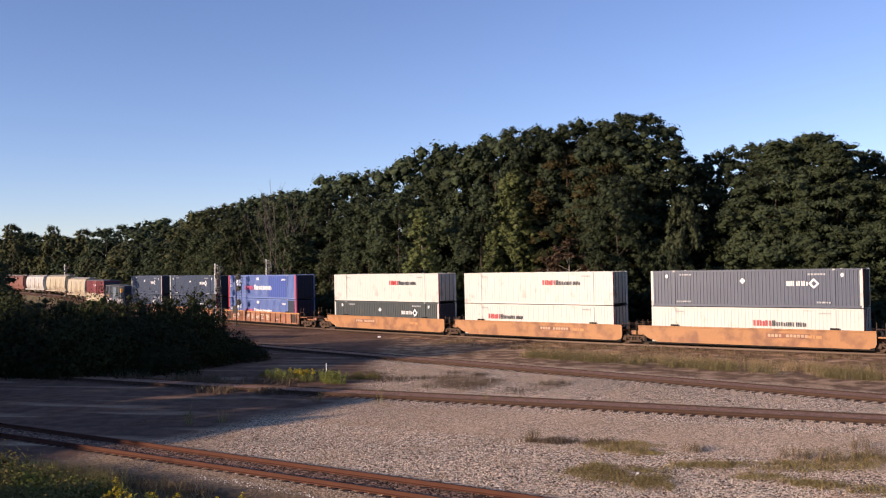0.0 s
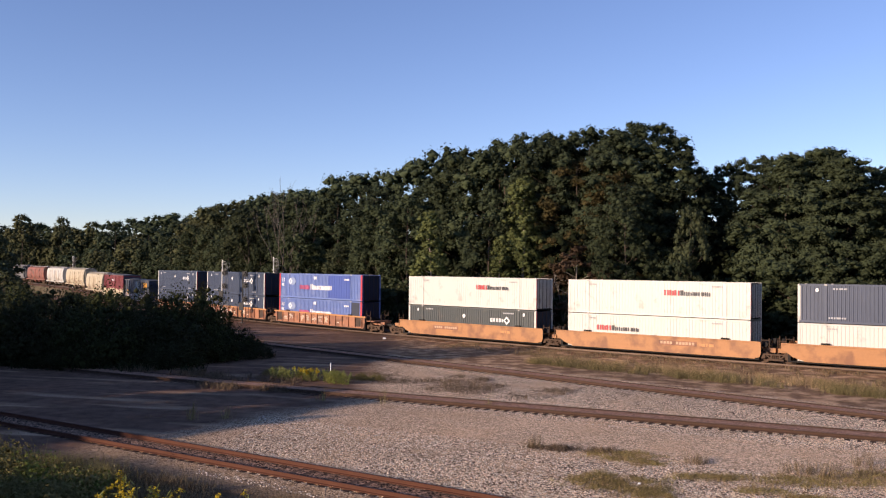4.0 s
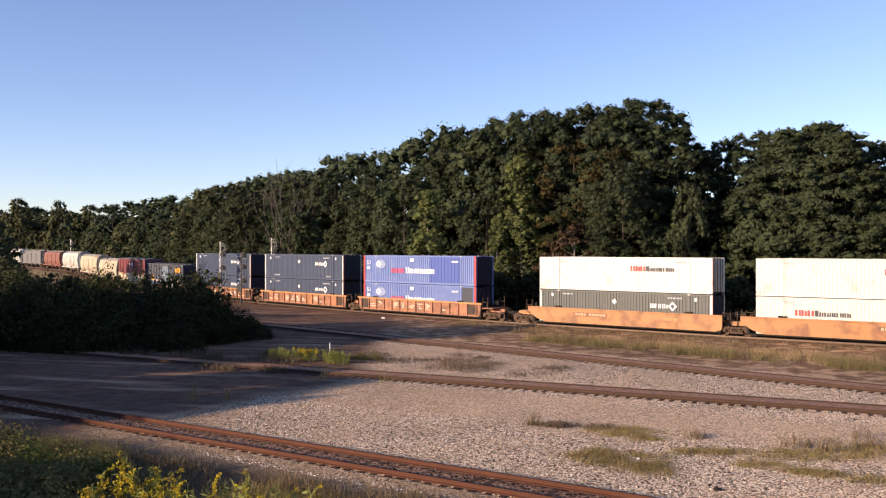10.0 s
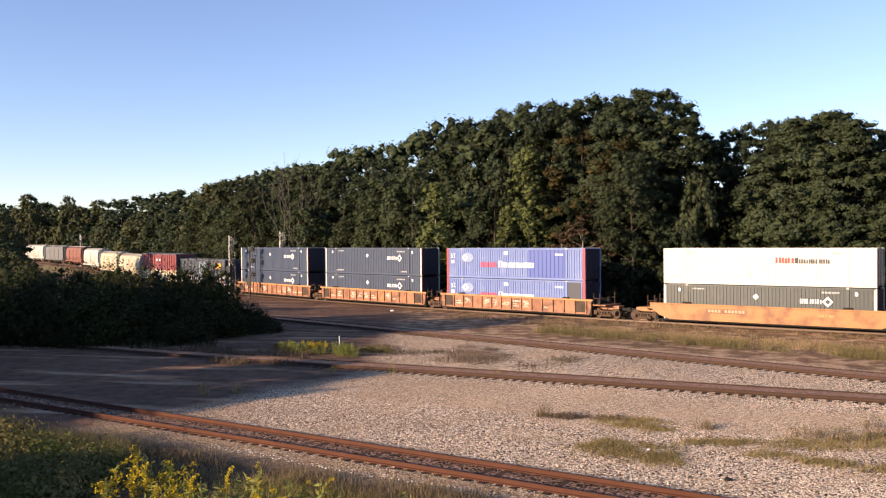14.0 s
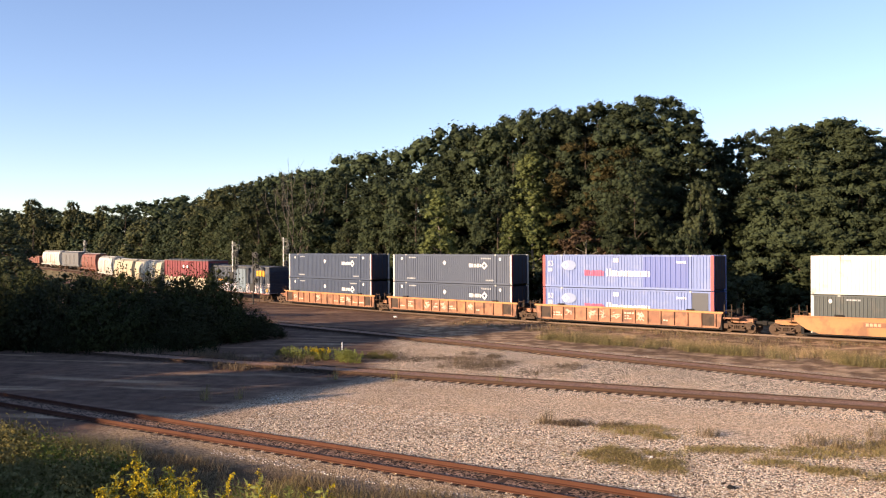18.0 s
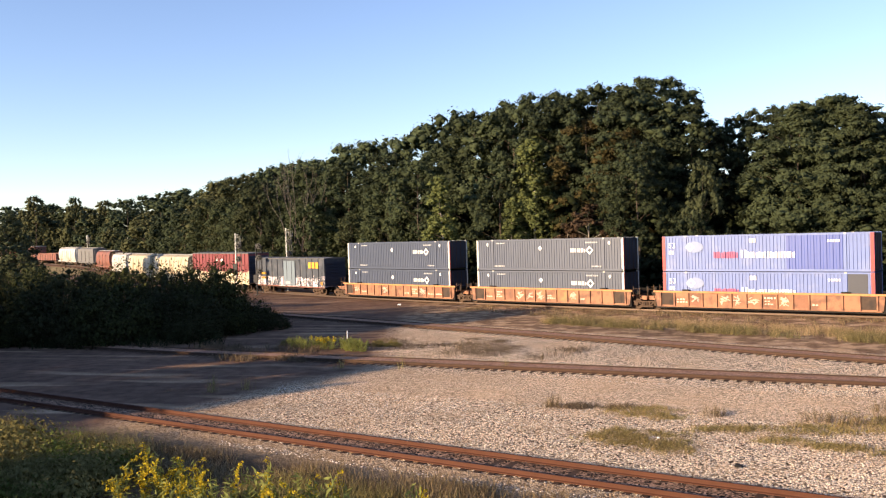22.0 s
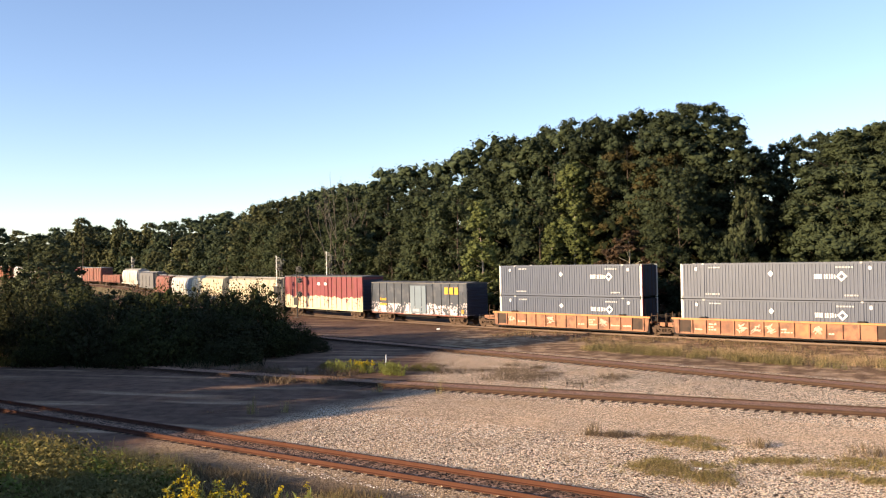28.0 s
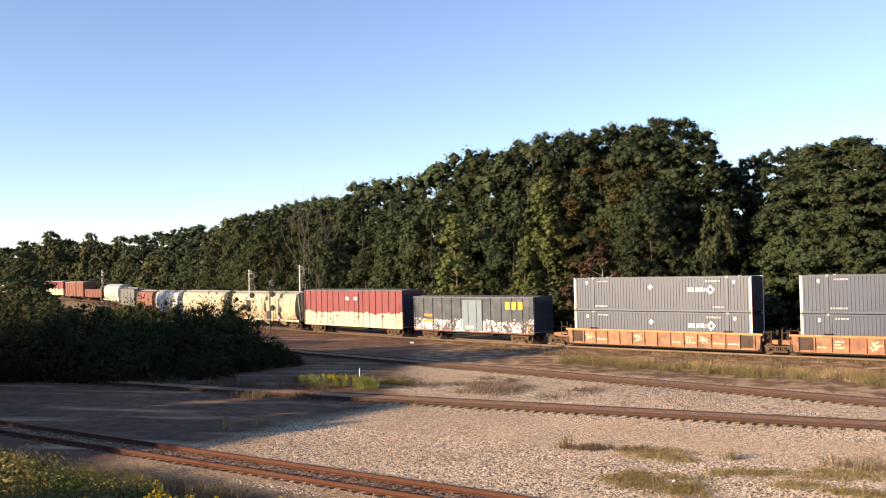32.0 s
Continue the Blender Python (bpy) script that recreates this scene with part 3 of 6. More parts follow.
        for x in (-6.7, 6.7):
            part("sign", oval(bmesh.new(), x, 2.42, 0.13, 0.17, Y - 0.01, 6), M["mark"], c, "small white sign")
    elif logo.startswith("red_black"):
        x, z = {"red_black": (0.95, 1.72), "red_black_low": (-5.2, 1.50), "red_black_mid": (0.2, 1.48)}[logo]
        part("lettering", strips(glyphs(x, z, (0.40, 0.36, 0.42), 0.44, 0.12, 0.07), Y), M["red"], c, "red lettering")
        small = glyphs(x + 1.42, z, (.22,), 0.44, .08) + glyphs(x + 1.73, z, (.26, .28, .07, .24, .16, .07, .24, .24), 0.32, .075, 0.085)
        part("lettering", strips(small, Y), M["ink"], c, "dark grey lettering")
        for row in (letters(-6.0, 2.45, 0.10, (.1, .1, .2, .1)), letters(5.0, 2.45, 0.10, (.1, .1, .2, .1, .1))):
            part("stencil", strips(row, Y), M["ink_pale"], c)
    elif logo == "stack":
        part("lettering", strips(glyphs(-1.55, 1.05, (.44,), 0.62, .13) + glyphs(-1.05, 1.05, (.34, .42, .36, .40, .34, .36, .38, .14, .40), 0.48, .13, 0.055), Y), M["mark"], c, "white lettering")
        part("lettering", strips(glyphs(-3.75, 1.05, (.34, .36, .36, .32, .36), 0.50, .12, 0.05), Y), M["red_fade"], c, "faded red lettering")
        sign = part("sign", oval(bmesh.new(), -5.35, 1.95, 0.78, 0.46, Y - 0.012), M["sign_blue"], c, "faded pale oval sign")
        part("sign_face", diamond(bmesh.new(), -5.68, 1.95, 0.38, Y - 0.020, 0.5), M["mark"], sign, "white diamond ring")
        words("53", 0.62, -7.55, 1.90, Y - .004, M["mark"], c, "white figures 53")
        for row in (letters(-0.9, 2.25, .32, (.22, .22)), letters(-7.5, 1.38, .3, (.18, .18)), letters(4.9, 2.2, .18, (.12,) * 5)):
            part("stencil", strips(row, Y), M["mark"], c)
        part("stripe", boxes((-h - .004, -h + .24, Y + .0, -CW + .03, .02, CH - .02)), M["red"], c, "red edge stripe")
        part("stripe", boxes((h - .26, h + .004, Y + .0, -CW + .03, .02, CH - .02)), M["red"], c, "red edge stripe")
    return c


# wheelset shared by all cars
wb = bmesh.new()
for y in (-0.75, 0.75):
    rod(wb, (0, y - 0.07, 0.45), (0, y + 0.07, 0.45), 0.45, n=20)
    rod(wb, (0, y + math.copysign(.07, y), 0.45), (0, y + math.copysign(.09, y), 0.45), 0.30, n=12)
rod(wb, (0, -1.05, 0.45), (0, 1.05, 0.45), 0.085, n=8)
for k in range(4):
    a = k * math.pi / 2
    for y in (-0.855, 0.855):
        rod(wb, (0.2 * math.cos(a), y - .01, 0.45 + 0.2 * math.sin(a)), (0.2 * math.cos(a), y + .01, 0.45 + 0.2 * math.sin(a)), 0.05, n=6)
bmesh.ops.translate(wb, vec=(0, 0, -0.45), verts=wb.verts)
WHEEL = bpy.data.meshes.new("wheelset")
wb.to_mesh(WHEEL)
wb.free()
WHEEL.materials.append(M["grime"])

fb = bmesh.new()
for y in (-1.0, 1.0):
    a, b = sorted((y, y + math.copysign(.14, y)))
    box(fb, -1.15, 1.15, a, b, 0.62, 0.74)
    box(fb, -0.62, 0.62, a, b, 0.22, 0.36)
    for sx in (-1, 1):
        box(fb, sx * 0.9 - .17, sx * 0.9 + .17, a - .03, b + .03, 0.36, 0.66)
        rod(fb, (sx * .32, (a + b) / 2, .36), (sx * .74, (a + b) / 2, .64), .07, n=6)
        box(fb, sx * 0.30 - .06, sx * 0.30 + .06, a, b, 0.36, 0.62)
    for k in (-.15, 0, .15):
        rod(fb, (k, (a + b) / 2, .36), (k, (a + b) / 2, .60), .055, n=8)
box(fb, -0.2, 0.2, -1.0, 1.0, 0.46, 0.66)
FRAME = bpy.data.meshes.new("truck_frame")
fb.to_mesh(FRAME)
fb.free()
FRAME.materials.append(M["grime"])


def truck(car, x):
    t = put("truck", FRAME, car, pose(x, 0, 0))
    for dx in (-0.9, 0.9):
        w = put("wheelset", WHEEL, t, pose(dx, 0, 0.45))
        WHEELS.append((w, dx))
    return t


def coupler(car, x, sgn):
    part("coupler", boxes((min(x, x + 0.9 * sgn), max(x, x + 0.9 * sgn), -.12, .12, .72, .95), (min(x + .75 * sgn, x + sgn), max(x + .75 * sgn, x + sgn), -.2, .2, .66, 1.0)), M["black"], car)


def well_car(label, ribbed, left_end, right_end, seed, mark_x=-4.4):
    """A well car unit for one 53 foot stack; an end that is True has its own truck and platform, else it joins the next unit."""
    rng = random.Random(seed)
    c = thing("well_car", label, "rail car", "cars of the train")
    paint = M["orange_rib"] if ribbed else M["orange"]
    h = 8.75
    for sgn in (-1, 1):
        y0, y1 = sorted((sgn * 1.36, sgn * 1.42))
        if ribbed:
            part("side_sill", boxes((-h, h, y0, y1, 0.42, 1.50, 0.12)), paint, c)
            part("top_chord", boxes((-h - .15, h + .15, y0 - .07, y1 + .07, 1.50, 1.66)), M["yellow_edge"], c, bevel=0.015)
            part("bottom_chord", boxes((-h + .2, h - .2, y0 - .05, y1 + .05, 0.34, 0.42)), paint, c)
            for k in range(15):
                x = -h + 0.5 + k * (2 * h - 1.0) / 14
                part("rib", boxes((x - .05, x + .05, min(sgn * 1.42, sgn * 1.53), max(sgn * 1.42, sgn * 1.53), 0.42, 1.50)), paint, c)
        else:
            bm = bmesh.new()
            prof = [(-h - .5, 1.62), (-h - .5, 1.25), (-h + .35, 0.62), (-h + 1.2, 0.36), (h - .30, 0.36), (h + .05, 0.45), (h + .15, 0.72), (h + .15, 1.62)]
            for yy in (y0, y1):
                bm.faces.new([bm.verts.new((x, yy, z)) for x, z in prof])
            vs = bm.verts[:]
            n = len(prof)
            for k in range(n):
                bm.faces.new((vs[k], vs[(k + 1) % n], vs[n + (k + 1) % n], vs[n + k]))
            bmesh.ops.recalc_face_normals(bm, faces=bm.faces)
            part("side_sill", bm, paint, c)
            part("top_chord", boxes((-h - .5, h + .15, y0 - .05, y1 + .05, 1.52, 1.64)), paint, c, bevel=0.012)
            part("bottom_chord", boxes((-h + 1.2, h - .3, y0 - .04, y1 + .04, 0.32, 0.38)), paint, c)
        for x in (-6.1, 6.1):
            part("guide", boxes((x - .3, x + .3, min(sgn * 1.34, sgn * 1.5), max(sgn * 1.34, sgn * 1.5), 1.66, 1.78)), M["black"], c)
    part("floor", boxes((-h, h, -1.36, 1.36, 0.22, 0.33), (-h, -h + .2, -1.36, 1.36, .33, 1.4), (h - .2, h, -1.36, 1.36, .33, 1.4)), M["black"], c)
    for sgn, end in ((-1, left_end), (1, right_end)):
        far = 10.9 if end else 9.72
        part("end_platform", boxes((min(sgn * h, sgn * far), max(sgn * h, sgn * far), -.45, .45, .78, 1.12), (min(sgn * h, sgn * (far - .8)), max(sgn * h, sgn * (far - .8)), -1.25, 1.25, 1.12, 1.22)), paint, c)
        part("hand_brake", boxes((sgn * (h + .7) - .12, sgn * (h + .7) + .12, .2, .7, 1.22, 1.85)), M["black"], c, bevel=.02)
        part("air_reservoir", rod(bmesh.new(), (sgn * (h + .35), -.95, 1.42), (sgn * (h + .35), -.25, 1.42), .2, n=10), M["black"], c)
        for y in (-1.25, 1.25):
            bm = bmesh.new()
            for x in (h + .15, h + .75):
                rod(bm, (sgn * x, y, 1.0), (sgn * x, y, 2.25 if end else 1.95), 0.03, n=6)
            rod(bm, (sgn * (h + .15), y, 1.75), (sgn * (h + .75), y, 1.75), 0.025, n=6)
            part("handrail", bm, M["grime"], c)
        if end:
            truck(c, sgn * 9.9)
            coupler(c, sgn * 10.9, sgn)
    if not left_end:
        truck(c, -9.72)
    Y = -1.42 - 0.005
    if ribbed:
        for k in rng.sample(range(1, 13), 8):
            x = -h + 0.5 + (k + .5) * (2 * h - 1.0) / 14
            if rng.random() < 0.5:          # loops of chalk and spray
                bm = bmesh.new()
                for i in range(rng.choice((9, 12, 15))):
                    a = rng.uniform(0, 6.28)
                    px, pz = x + rng.uniform(-.27, .27), 0.96 + rng.uniform(-.25, .27)
                    L = rng.uniform(.12, .30)
                    rod(bm, (px - L * math.cos(a), Y, pz - L * .8 * math.sin(a)), (px + L * math.cos(a), Y, pz + L * .8 * math.sin(a)), rng.uniform(.026, .048), n=4)
                part("paint_scrawl", bm, M["mark_tan"], c, "pale spray paint scrawl")
            else:
                rows = [(x - .42 + i * .24 + rng.uniform(0, .08), x - .24 + i * .24 + rng.uniform(0, .05), z, z + rng.uniform(.08, .14)) for z in (0.70, 0.92, 1.14)[:rng.choice((1, 2, 3))] for i in range(rng.choice((2, 3, 4)))]
                part("stencil", strips(rows, Y, 0.006), M["mark_tan"], c, "pale paint marks")
        for x in (-h + 1.09, h - 1.09):
            part("patch", boxes((x - .50, x + .50, -1.429, -1.40, .5, 1.46)), M["panel_dark"], c, "dark grimy end panel")
        for k in rng.sample(range(1, 13), 3):
            x = -h + 0.5 + (k + .5) * (2 * h - 1.0) / 14
            part("patch", boxes((x - .5, x + .5, -1.428, -1.40, .5, 1.46)), rng.choice((M["rib_dull"], M["rib_dull"], M["orange"])), c, "repainted panel")
    else:
        part("stencil", strips(letters(mark_x + .1, 1.02, 0.22, (.2, .2, .2, .2), .07) + letters(mark_x + 1.45, 1.02, 0.22, (.2,) * 6, .07), Y - .004, 0.006), M["mark_rust"], c, "pale reporting marks")
        part("patch", boxes((mark_x - .05, mark_x + 3.2, Y - .004, Y + .004, .94, 1.30)), M["rib_dull"], c, "dull marking panel")
        part("stencil", strips(letters(4.0, 0.98, 0.22, (.5, .1, .4), .1), Y, 0.006), M["yellow_edge"], c, "faded marks")
    return c


def box_car(label, L, H, paint, roof_paint, ribs, door_paint, low_paint=None, tag=None, group="cars of the train"):
    c = thing("box_car", label, "rail car", group)
    h = L / 2
    part("body", boxes((-h, h, -1.42, 1.42, 1.02, H - 0.18)), paint, c)
    for sgn in (-1, 1):
        a, b = sorted((sgn * 1.42, sgn * 1.50))
        for k in range(ribs):
            x = -h + .06 + k * (L - .12) / (ribs - 1)
            if abs(x - 0.3) > 1.35:
                part("rib", boxes((x - .06, x + .06, a, b, 1.02, H - 0.22)), paint, c)
        part("side_sill", boxes((-h, h, a, b, 0.88, 1.02)), low_paint or paint, c)
        d = part("door", boxes((-1.0, 1.6, min(sgn * 1.44, sgn * 1.54), max(sgn * 1.44, sgn * 1.54), 1.08, H - 0.42)), door_paint, c, bevel=0.01)
        for x in (-0.2, 0.9):
            part("door_rod", rod(bmesh.new(), (x, sgn * 1.57, 1.1), (x, sgn * 1.57, H - .5), .022, n=6), paint, d)
        for z in (H - .42, .98):
            part("door_track", boxes((-2.2, 2.6, min(sgn * 1.5, sgn * 1.6), max(sgn * 1.5, sgn * 1.6), z, z + .08)), paint, c)
        for x in (-h + .35, h - .35):
            bm = bmesh.new()
            for k in range(7):
                rod(bm, (x - .2, sgn * 1.56, 1.1 + k * .38), (x + .2, sgn * 1.56, 1.1 + k * .38), .018, n=5)
            for dx in (-.2, .2):
                rod(bm, (x + dx, sgn * 1.56, 1.0), (x + dx, sgn * 1.56, 1.1 + 6.4 * .38), .02, n=5)
            part("ladder", bm, paint, c)
    bm = bmesh.new()
    vs = [bm.verts.new((x, y, z)) for x in (-h - .05, h + .05) for y, z in ((-1.52, H - .2), (-1.52, H - .12), (0, H), (1.52, H - .12), (1.52, H - .2))]
    for k in range(5):
        bm.faces.new((vs[k], vs[(k + 1) % 5], vs[5 + (k + 1) % 5], vs[5 + k]))
    bm.faces.new(vs[:5]), bm.faces.new(vs[5:])
    bmesh.ops.recalc_face_normals(bm, faces=bm.faces)
    for k in range(int(L / 1.3)):
        x = -h + .5 + k * 1.3
        box(bm, x - .04, x + .04, -1.5, 1.5, H - .15, H - .06)
    part("roof", bm, roof_paint, c)
    part("underframe", boxes((-h + .3, h - .3, -.35, .35, .55, 1.0), (-h - .25, h + .25, -.25, .25, .8, 1.02), (-2.5, 2.5, -.9, .9, .6, .88)), M["black"], c)
    for x in (-h + 2.0, h - 2.0):
        truck(c, x)
    for sgn in (-1, 1):
        coupler(c, sgn * (h + .1), sgn)
        bm = bmesh.new()
        prof = [(h - .02, 1.05)] + [(h + dx, 1.1 + k * .36 + dz) for k in range(int((H - 1.4) / .36)) for dx, dz in ((.005, 0), (.055, .05), (.055, .22), (.005, .27))] + [(h - .02, H - .3)]
        rows = [[bm.verts.new((sgn * x, y, z)) for x, z in prof] for y in (-1.4, 1.4)]
        for k in range(len(prof)):
            q = (k + 1) % len(prof)
            bm.faces.new((rows[0][k], rows[0][q], rows[1][q], rows[1][k]))
        bm.faces.new(rows[0]), bm.faces.new(rows[1][::-1])
        bmesh.ops.recalc_face_normals(bm, faces=bm.faces)
        # lettered and placarded cars have ends darker than their sides
        part("end_sheet", bm, M["charcoal"] if tag else paint, c)
    if tag == "three":
        part("lettering", strips(letters(h - 3.4, H - 1.30, 0.72, (.56, .56, .56), .22), -1.50), M["sign_yellow"], c, "yellow block lettering")
        part("placard", strips([(-.55, .55, 1.25, 1.55)], -1.56), M["mark_dim"], c, "pale stencil on the door")
        for row in (letters(-h + 1.6, 2.35, .26, (.2, .2, .2, .2), .10), letters(-h + 1.5, 1.80, .24, (.2, .2, .2, .2, .2), .08), letters(h - .8, 1.25, .4, (.35,))):
            part("stencil", strips(row, -1.50), M["sign_yellow"], c, "yellow marks")
    if tag == "signs":
        for x in (-.75, .85):
            part("placard", strips([(x, x + .6, H - 1.25, H - .9)], -1.58), M["mark"], c, "small white placard")
    return c


def hopper_car(label, L, H, paint, group="cars of the train", round_side=True, dark=None):
    c = thing("hopper_car", label, "rail car", group)
    h = L / 2
    prof = [(-1.25, 1.35), (-1.48, 1.9), (-1.55, 2.6), (-1.52, 3.4), (-1.30, H - .35), (-.7, H - .12), (.7, H - .12), (1.30, H - .35), (1.52, 3.4), (1.55, 2.6), (1.48, 1.9), (1.25, 1.35)]
    if not round_side:
        prof = [(-1.5, 1.35), (-1.5, H - .25), (-.9, H - .1), (.9, H - .1), (1.5, H - .25), (1.5, 1.35)]
    n = len(prof)
    V, F = [], []
    st = [(-h + .9, 0), (h - .9, 0)]
    for x, _ in st:
        V += [(x, y, z) for y, z in prof]
    F = [(k, (k + 1) % n, n + (k + 1) % n, n + k) for k in range(n)] + [tuple(range(n)), tuple(range(n, 2 * n))[::-1]]
    me = mesh_of("body", V, F, paint)
    put("body", me, c)
    for k in range(1, 4):
        x = -h + .9 + k * (L - 1.8) / 4
        for y in (-1.585, 1.50):
            part("seam", boxes((x - .05, x + .05, y, y + .085, 1.5, H - .8)), paint, c)
    for y in (-1.5, 1.4):
        part("side_sill", boxes((-h, h, y, y + .1, 1.02, 1.30)), dark or paint, c)
    part("roof_walk", boxes((-h + .3, h - .3, -.75, -.45, H - .04, H + .02), (-h + .3, h - .3, .45, .75, H - .04, H + .02), *[(-h + 1 + k * 1.5, -h + 1.1 + k * 1.5, -.75, .75, H - .12, H - .04) for k in range(int((L - 2) / 1.5))]), M["galv"], c)
    part("hatch", boxes((-h + 1.5, h - 1.5, -.3, .3, H - .12, H + .05)), M["galv"], c, bevel=0.02)
    for k in range(3):
        x = (k - 1) * (L - 6.5) / 3
        bm = bmesh.new()
        vs = [bm.verts.new(p) for p in ((x - 1.6, -1.2, 1.36), (x + 1.6, -1.2, 1.36), (x + 1.6, 1.2, 1.36), (x - 1.6, 1.2, 1.36), (x - .3, -.4, .45), (x + .3, -.4, .45), (x + .3, .4, .45), (x - .3, .4, .45))]
        for f in ((0, 1, 5, 4), (1, 2, 6, 5), (2, 3, 7, 6), (3, 0, 4, 7), (4, 5, 6, 7)):
            bm.faces.new([vs[i] for i in f])
        bmesh.ops.recalc_face_normals(bm, faces=bm.faces)
        part("chute", bm, paint, c)
    part("underframe", boxes((-h - .2, h + .2, -.3, .3, .75, 1.1)), M["black"], c)
    for sgn in (-1, 1):
        bm = bmesh.new()
        for y in (-1.2, 1.2):
            rod(bm, (sgn * (h - .1), y, 1.1), (sgn * (h - .9), y * .9, H - .4), .05, n=6)
            for k in range(6):
                rod(bm, (sgn * (h - .05), y - .2, 1.2 + k * .5), (sgn * (h - .05), y + .2, 1.2 + k * .5), .02, n=5)
        rod(bm, (sgn * (h - .05), -1.0, 1.1), (sgn * (h - .05), -1.0, H - .2), .03, n=6)
        rod(bm, (sgn * (h - .05), 1.0, 1.1), (sgn * (h - .05), 1.0, H - .2), .03, n=6)
        part("end_ladder", bm, paint, c)
        coupler(c, sgn * (h + .1), sgn)
        truck(c, sgn * (h - 2.0))
    return c


def gondola_car(label, L, H, paint, group="cars of the train"):
    c = thing("gondola_car", label, "rail car", group)
    h = L / 2
    for y in (-1.5, 1.42):
        part("side", boxes((-h, h, y, y + .08, 1.0, H)), paint, c)
        part("top_chord", boxes((-h, h, y - .05, y + .13, H, H + .12)), paint, c)
        for k in range(12):
            x = -h + .1 + k * (L - .2) / 11
            a, b = (-1.58, -1.5) if y < 0 else (1.5, 1.58)
            part("rib", boxes((x - .07, x + .07, a, b, 1.0, H)), paint, c)
    part("floor", boxes((-h, h, -1.42, 1.42, 1.0, 1.1)), M["black"], c)
    part("underframe", boxes((-h - .2, h + .2, -.3, .3, .7, 1.0)), M["black"], c)
    for sgn in (-1, 1):
        part("end_wall", boxes((min(sgn * h, sgn * (h - .1)), max(sgn * h, sgn * (h - .1)), -1.42, 1.42, 1.1, H)), paint, c)
        truck(c, sgn * (h - 2.0))
        coupler(c, sgn * (h + .1), sgn)
    return c


M["sign_blue"] = mat("pale_blue_sign_paint", (0.235, 0.30, 0.47), 0.6, 0, 0.1)
M["panel_dark"] = mat("dark_grimy_panel", (0.085, 0.058, 0.045), 0.75, 0, 0.25, 1.2, dirt=(0.05, 0.04, 0.035), dirt_amount=0.4)
M["mark_dim"] = mat("worn_white_stencil", (0.42, 0.43, 0.45), 0.6, 0, 0.2)
M["mark_rust"] = mat("worn_pale_marks", (0.50, 0.33, 0.21), 0.7, 0, 0.3, 4)
M["mark_tan"] = mat("pale_chalk_marks", (0.66, 0.55, 0.44), 0.7, 0, 0.3, 4)
M["ink_pale"] = mat("pale_grey_stencil", (0.36, 0.37, 0.37), 0.6)
M["sign_yellow"] = mat("yellow_lettering_paint", (0.80, 0.36, 0.03), 0.6, 0, 0.2, 2.0)
M["galv"] = mat("pale_galvanised_steel", (0.42, 0.40, 0.37), 0.5, 0.3, 0.2, 1.5)
M["cream"] = mat("cream_hopper_paint", (0.46, 0.40, 0.28), 0.6, 0, 0.15, 0.6, dirt=(0.28, 0.20, 0.12), dirt_amount=0.35, dirt_scale=0.8, stretch=(1, 1, 0.4), splash=((0.20, 0.12, 0.10), 2.2, 0.45, 0.6))
M["white_car"] = mat("dull_white_car_paint", (0.48, 0.47, 0.43), 0.6, 0, 0.1, 0.6, dirt=(0.32, 0.25, 0.18), dirt_amount=0.3, dirt_scale=0.8, stretch=(1, 1, 0.4))
M["rib_dull"] = mat("dull_rust_panel_paint", (0.27, 0.115, 0.065), 0.7, 0, 0.25, 1.0, dirt=(0.17, 0.08, 0.05), dirt_amount=0.6, dirt_scale=1.6)
M["car_red"] = mat("faded_red_car_paint", (0.215, 0.048, 0.054), 0.65, 0, 0.15, 0.7, dirt=(0.18, 0.05, 0.04), dirt_amount=0.3, splash=((0.60, 0.52, 0.36), 2.45, 0.58, 0.40))
M["car_brown"] = mat("brown_red_car_paint", (0.24, 0.085, 0.06), 0.7, 0, 0.2, 0.7, dirt=(0.12, 0.07, 0.05), dirt_amount=0.5)
M["car_orange"] = mat("rust_orange_box_paint", (0.28, 0.085, 0.045), 0.7, 0, 0.2, 0.7, dirt=(0.2, 0.08, 0.05), dirt_amount=0.4)
M["car_grey"] = mat("weathered_grey_car_paint", (0.050, 0.060, 0.078), 0.65, 0, 0.2, 0.8, dirt=(0.09, 0.095, 0.11), dirt_amount=0.35, splash=((0.62, 0.54, 0.55), 2.1, 0.50, 0.5))
M["car_door_grey"] = mat("pale_grey_door_paint", (0.155, 0.205, 0.245), 0.6, 0, 0.12, 0.8)
M["roof_grey"] = mat("dull_roof_metal", (0.16, 0.155, 0.15), 0.6, 0.2, 0.2, 1.0)

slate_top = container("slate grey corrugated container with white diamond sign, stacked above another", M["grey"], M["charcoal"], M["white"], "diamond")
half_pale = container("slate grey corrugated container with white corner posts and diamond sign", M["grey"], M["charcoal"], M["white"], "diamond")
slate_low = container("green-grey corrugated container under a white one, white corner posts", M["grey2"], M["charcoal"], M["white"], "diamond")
white_top = container("white ribbed container with red and black lettering on upper tier", M["white"], M["door_white"], M["white"], "red_black", depth=0.018)
white_low = container("white ribbed container with red and black lettering on lower tier", M["white"], M["door_white"], M["white"], "red_black_low", depth=0.018)
white_mid = container("white ribbed container with large red and black lettering, lower tier", M["white"], M["door_white"], M["white"], "red_black_mid", depth=0.018)
stack = container("faded blue corrugated container with white and red lettering, red edges", M["blue"], M["navy"], M["blue"], "stack", depth=0.045)
stack_low = container("faded blue corrugated container with a dark grey replaced end panel", M["blue"], M["navy"], M["blue"], "stack", depth=0.045)
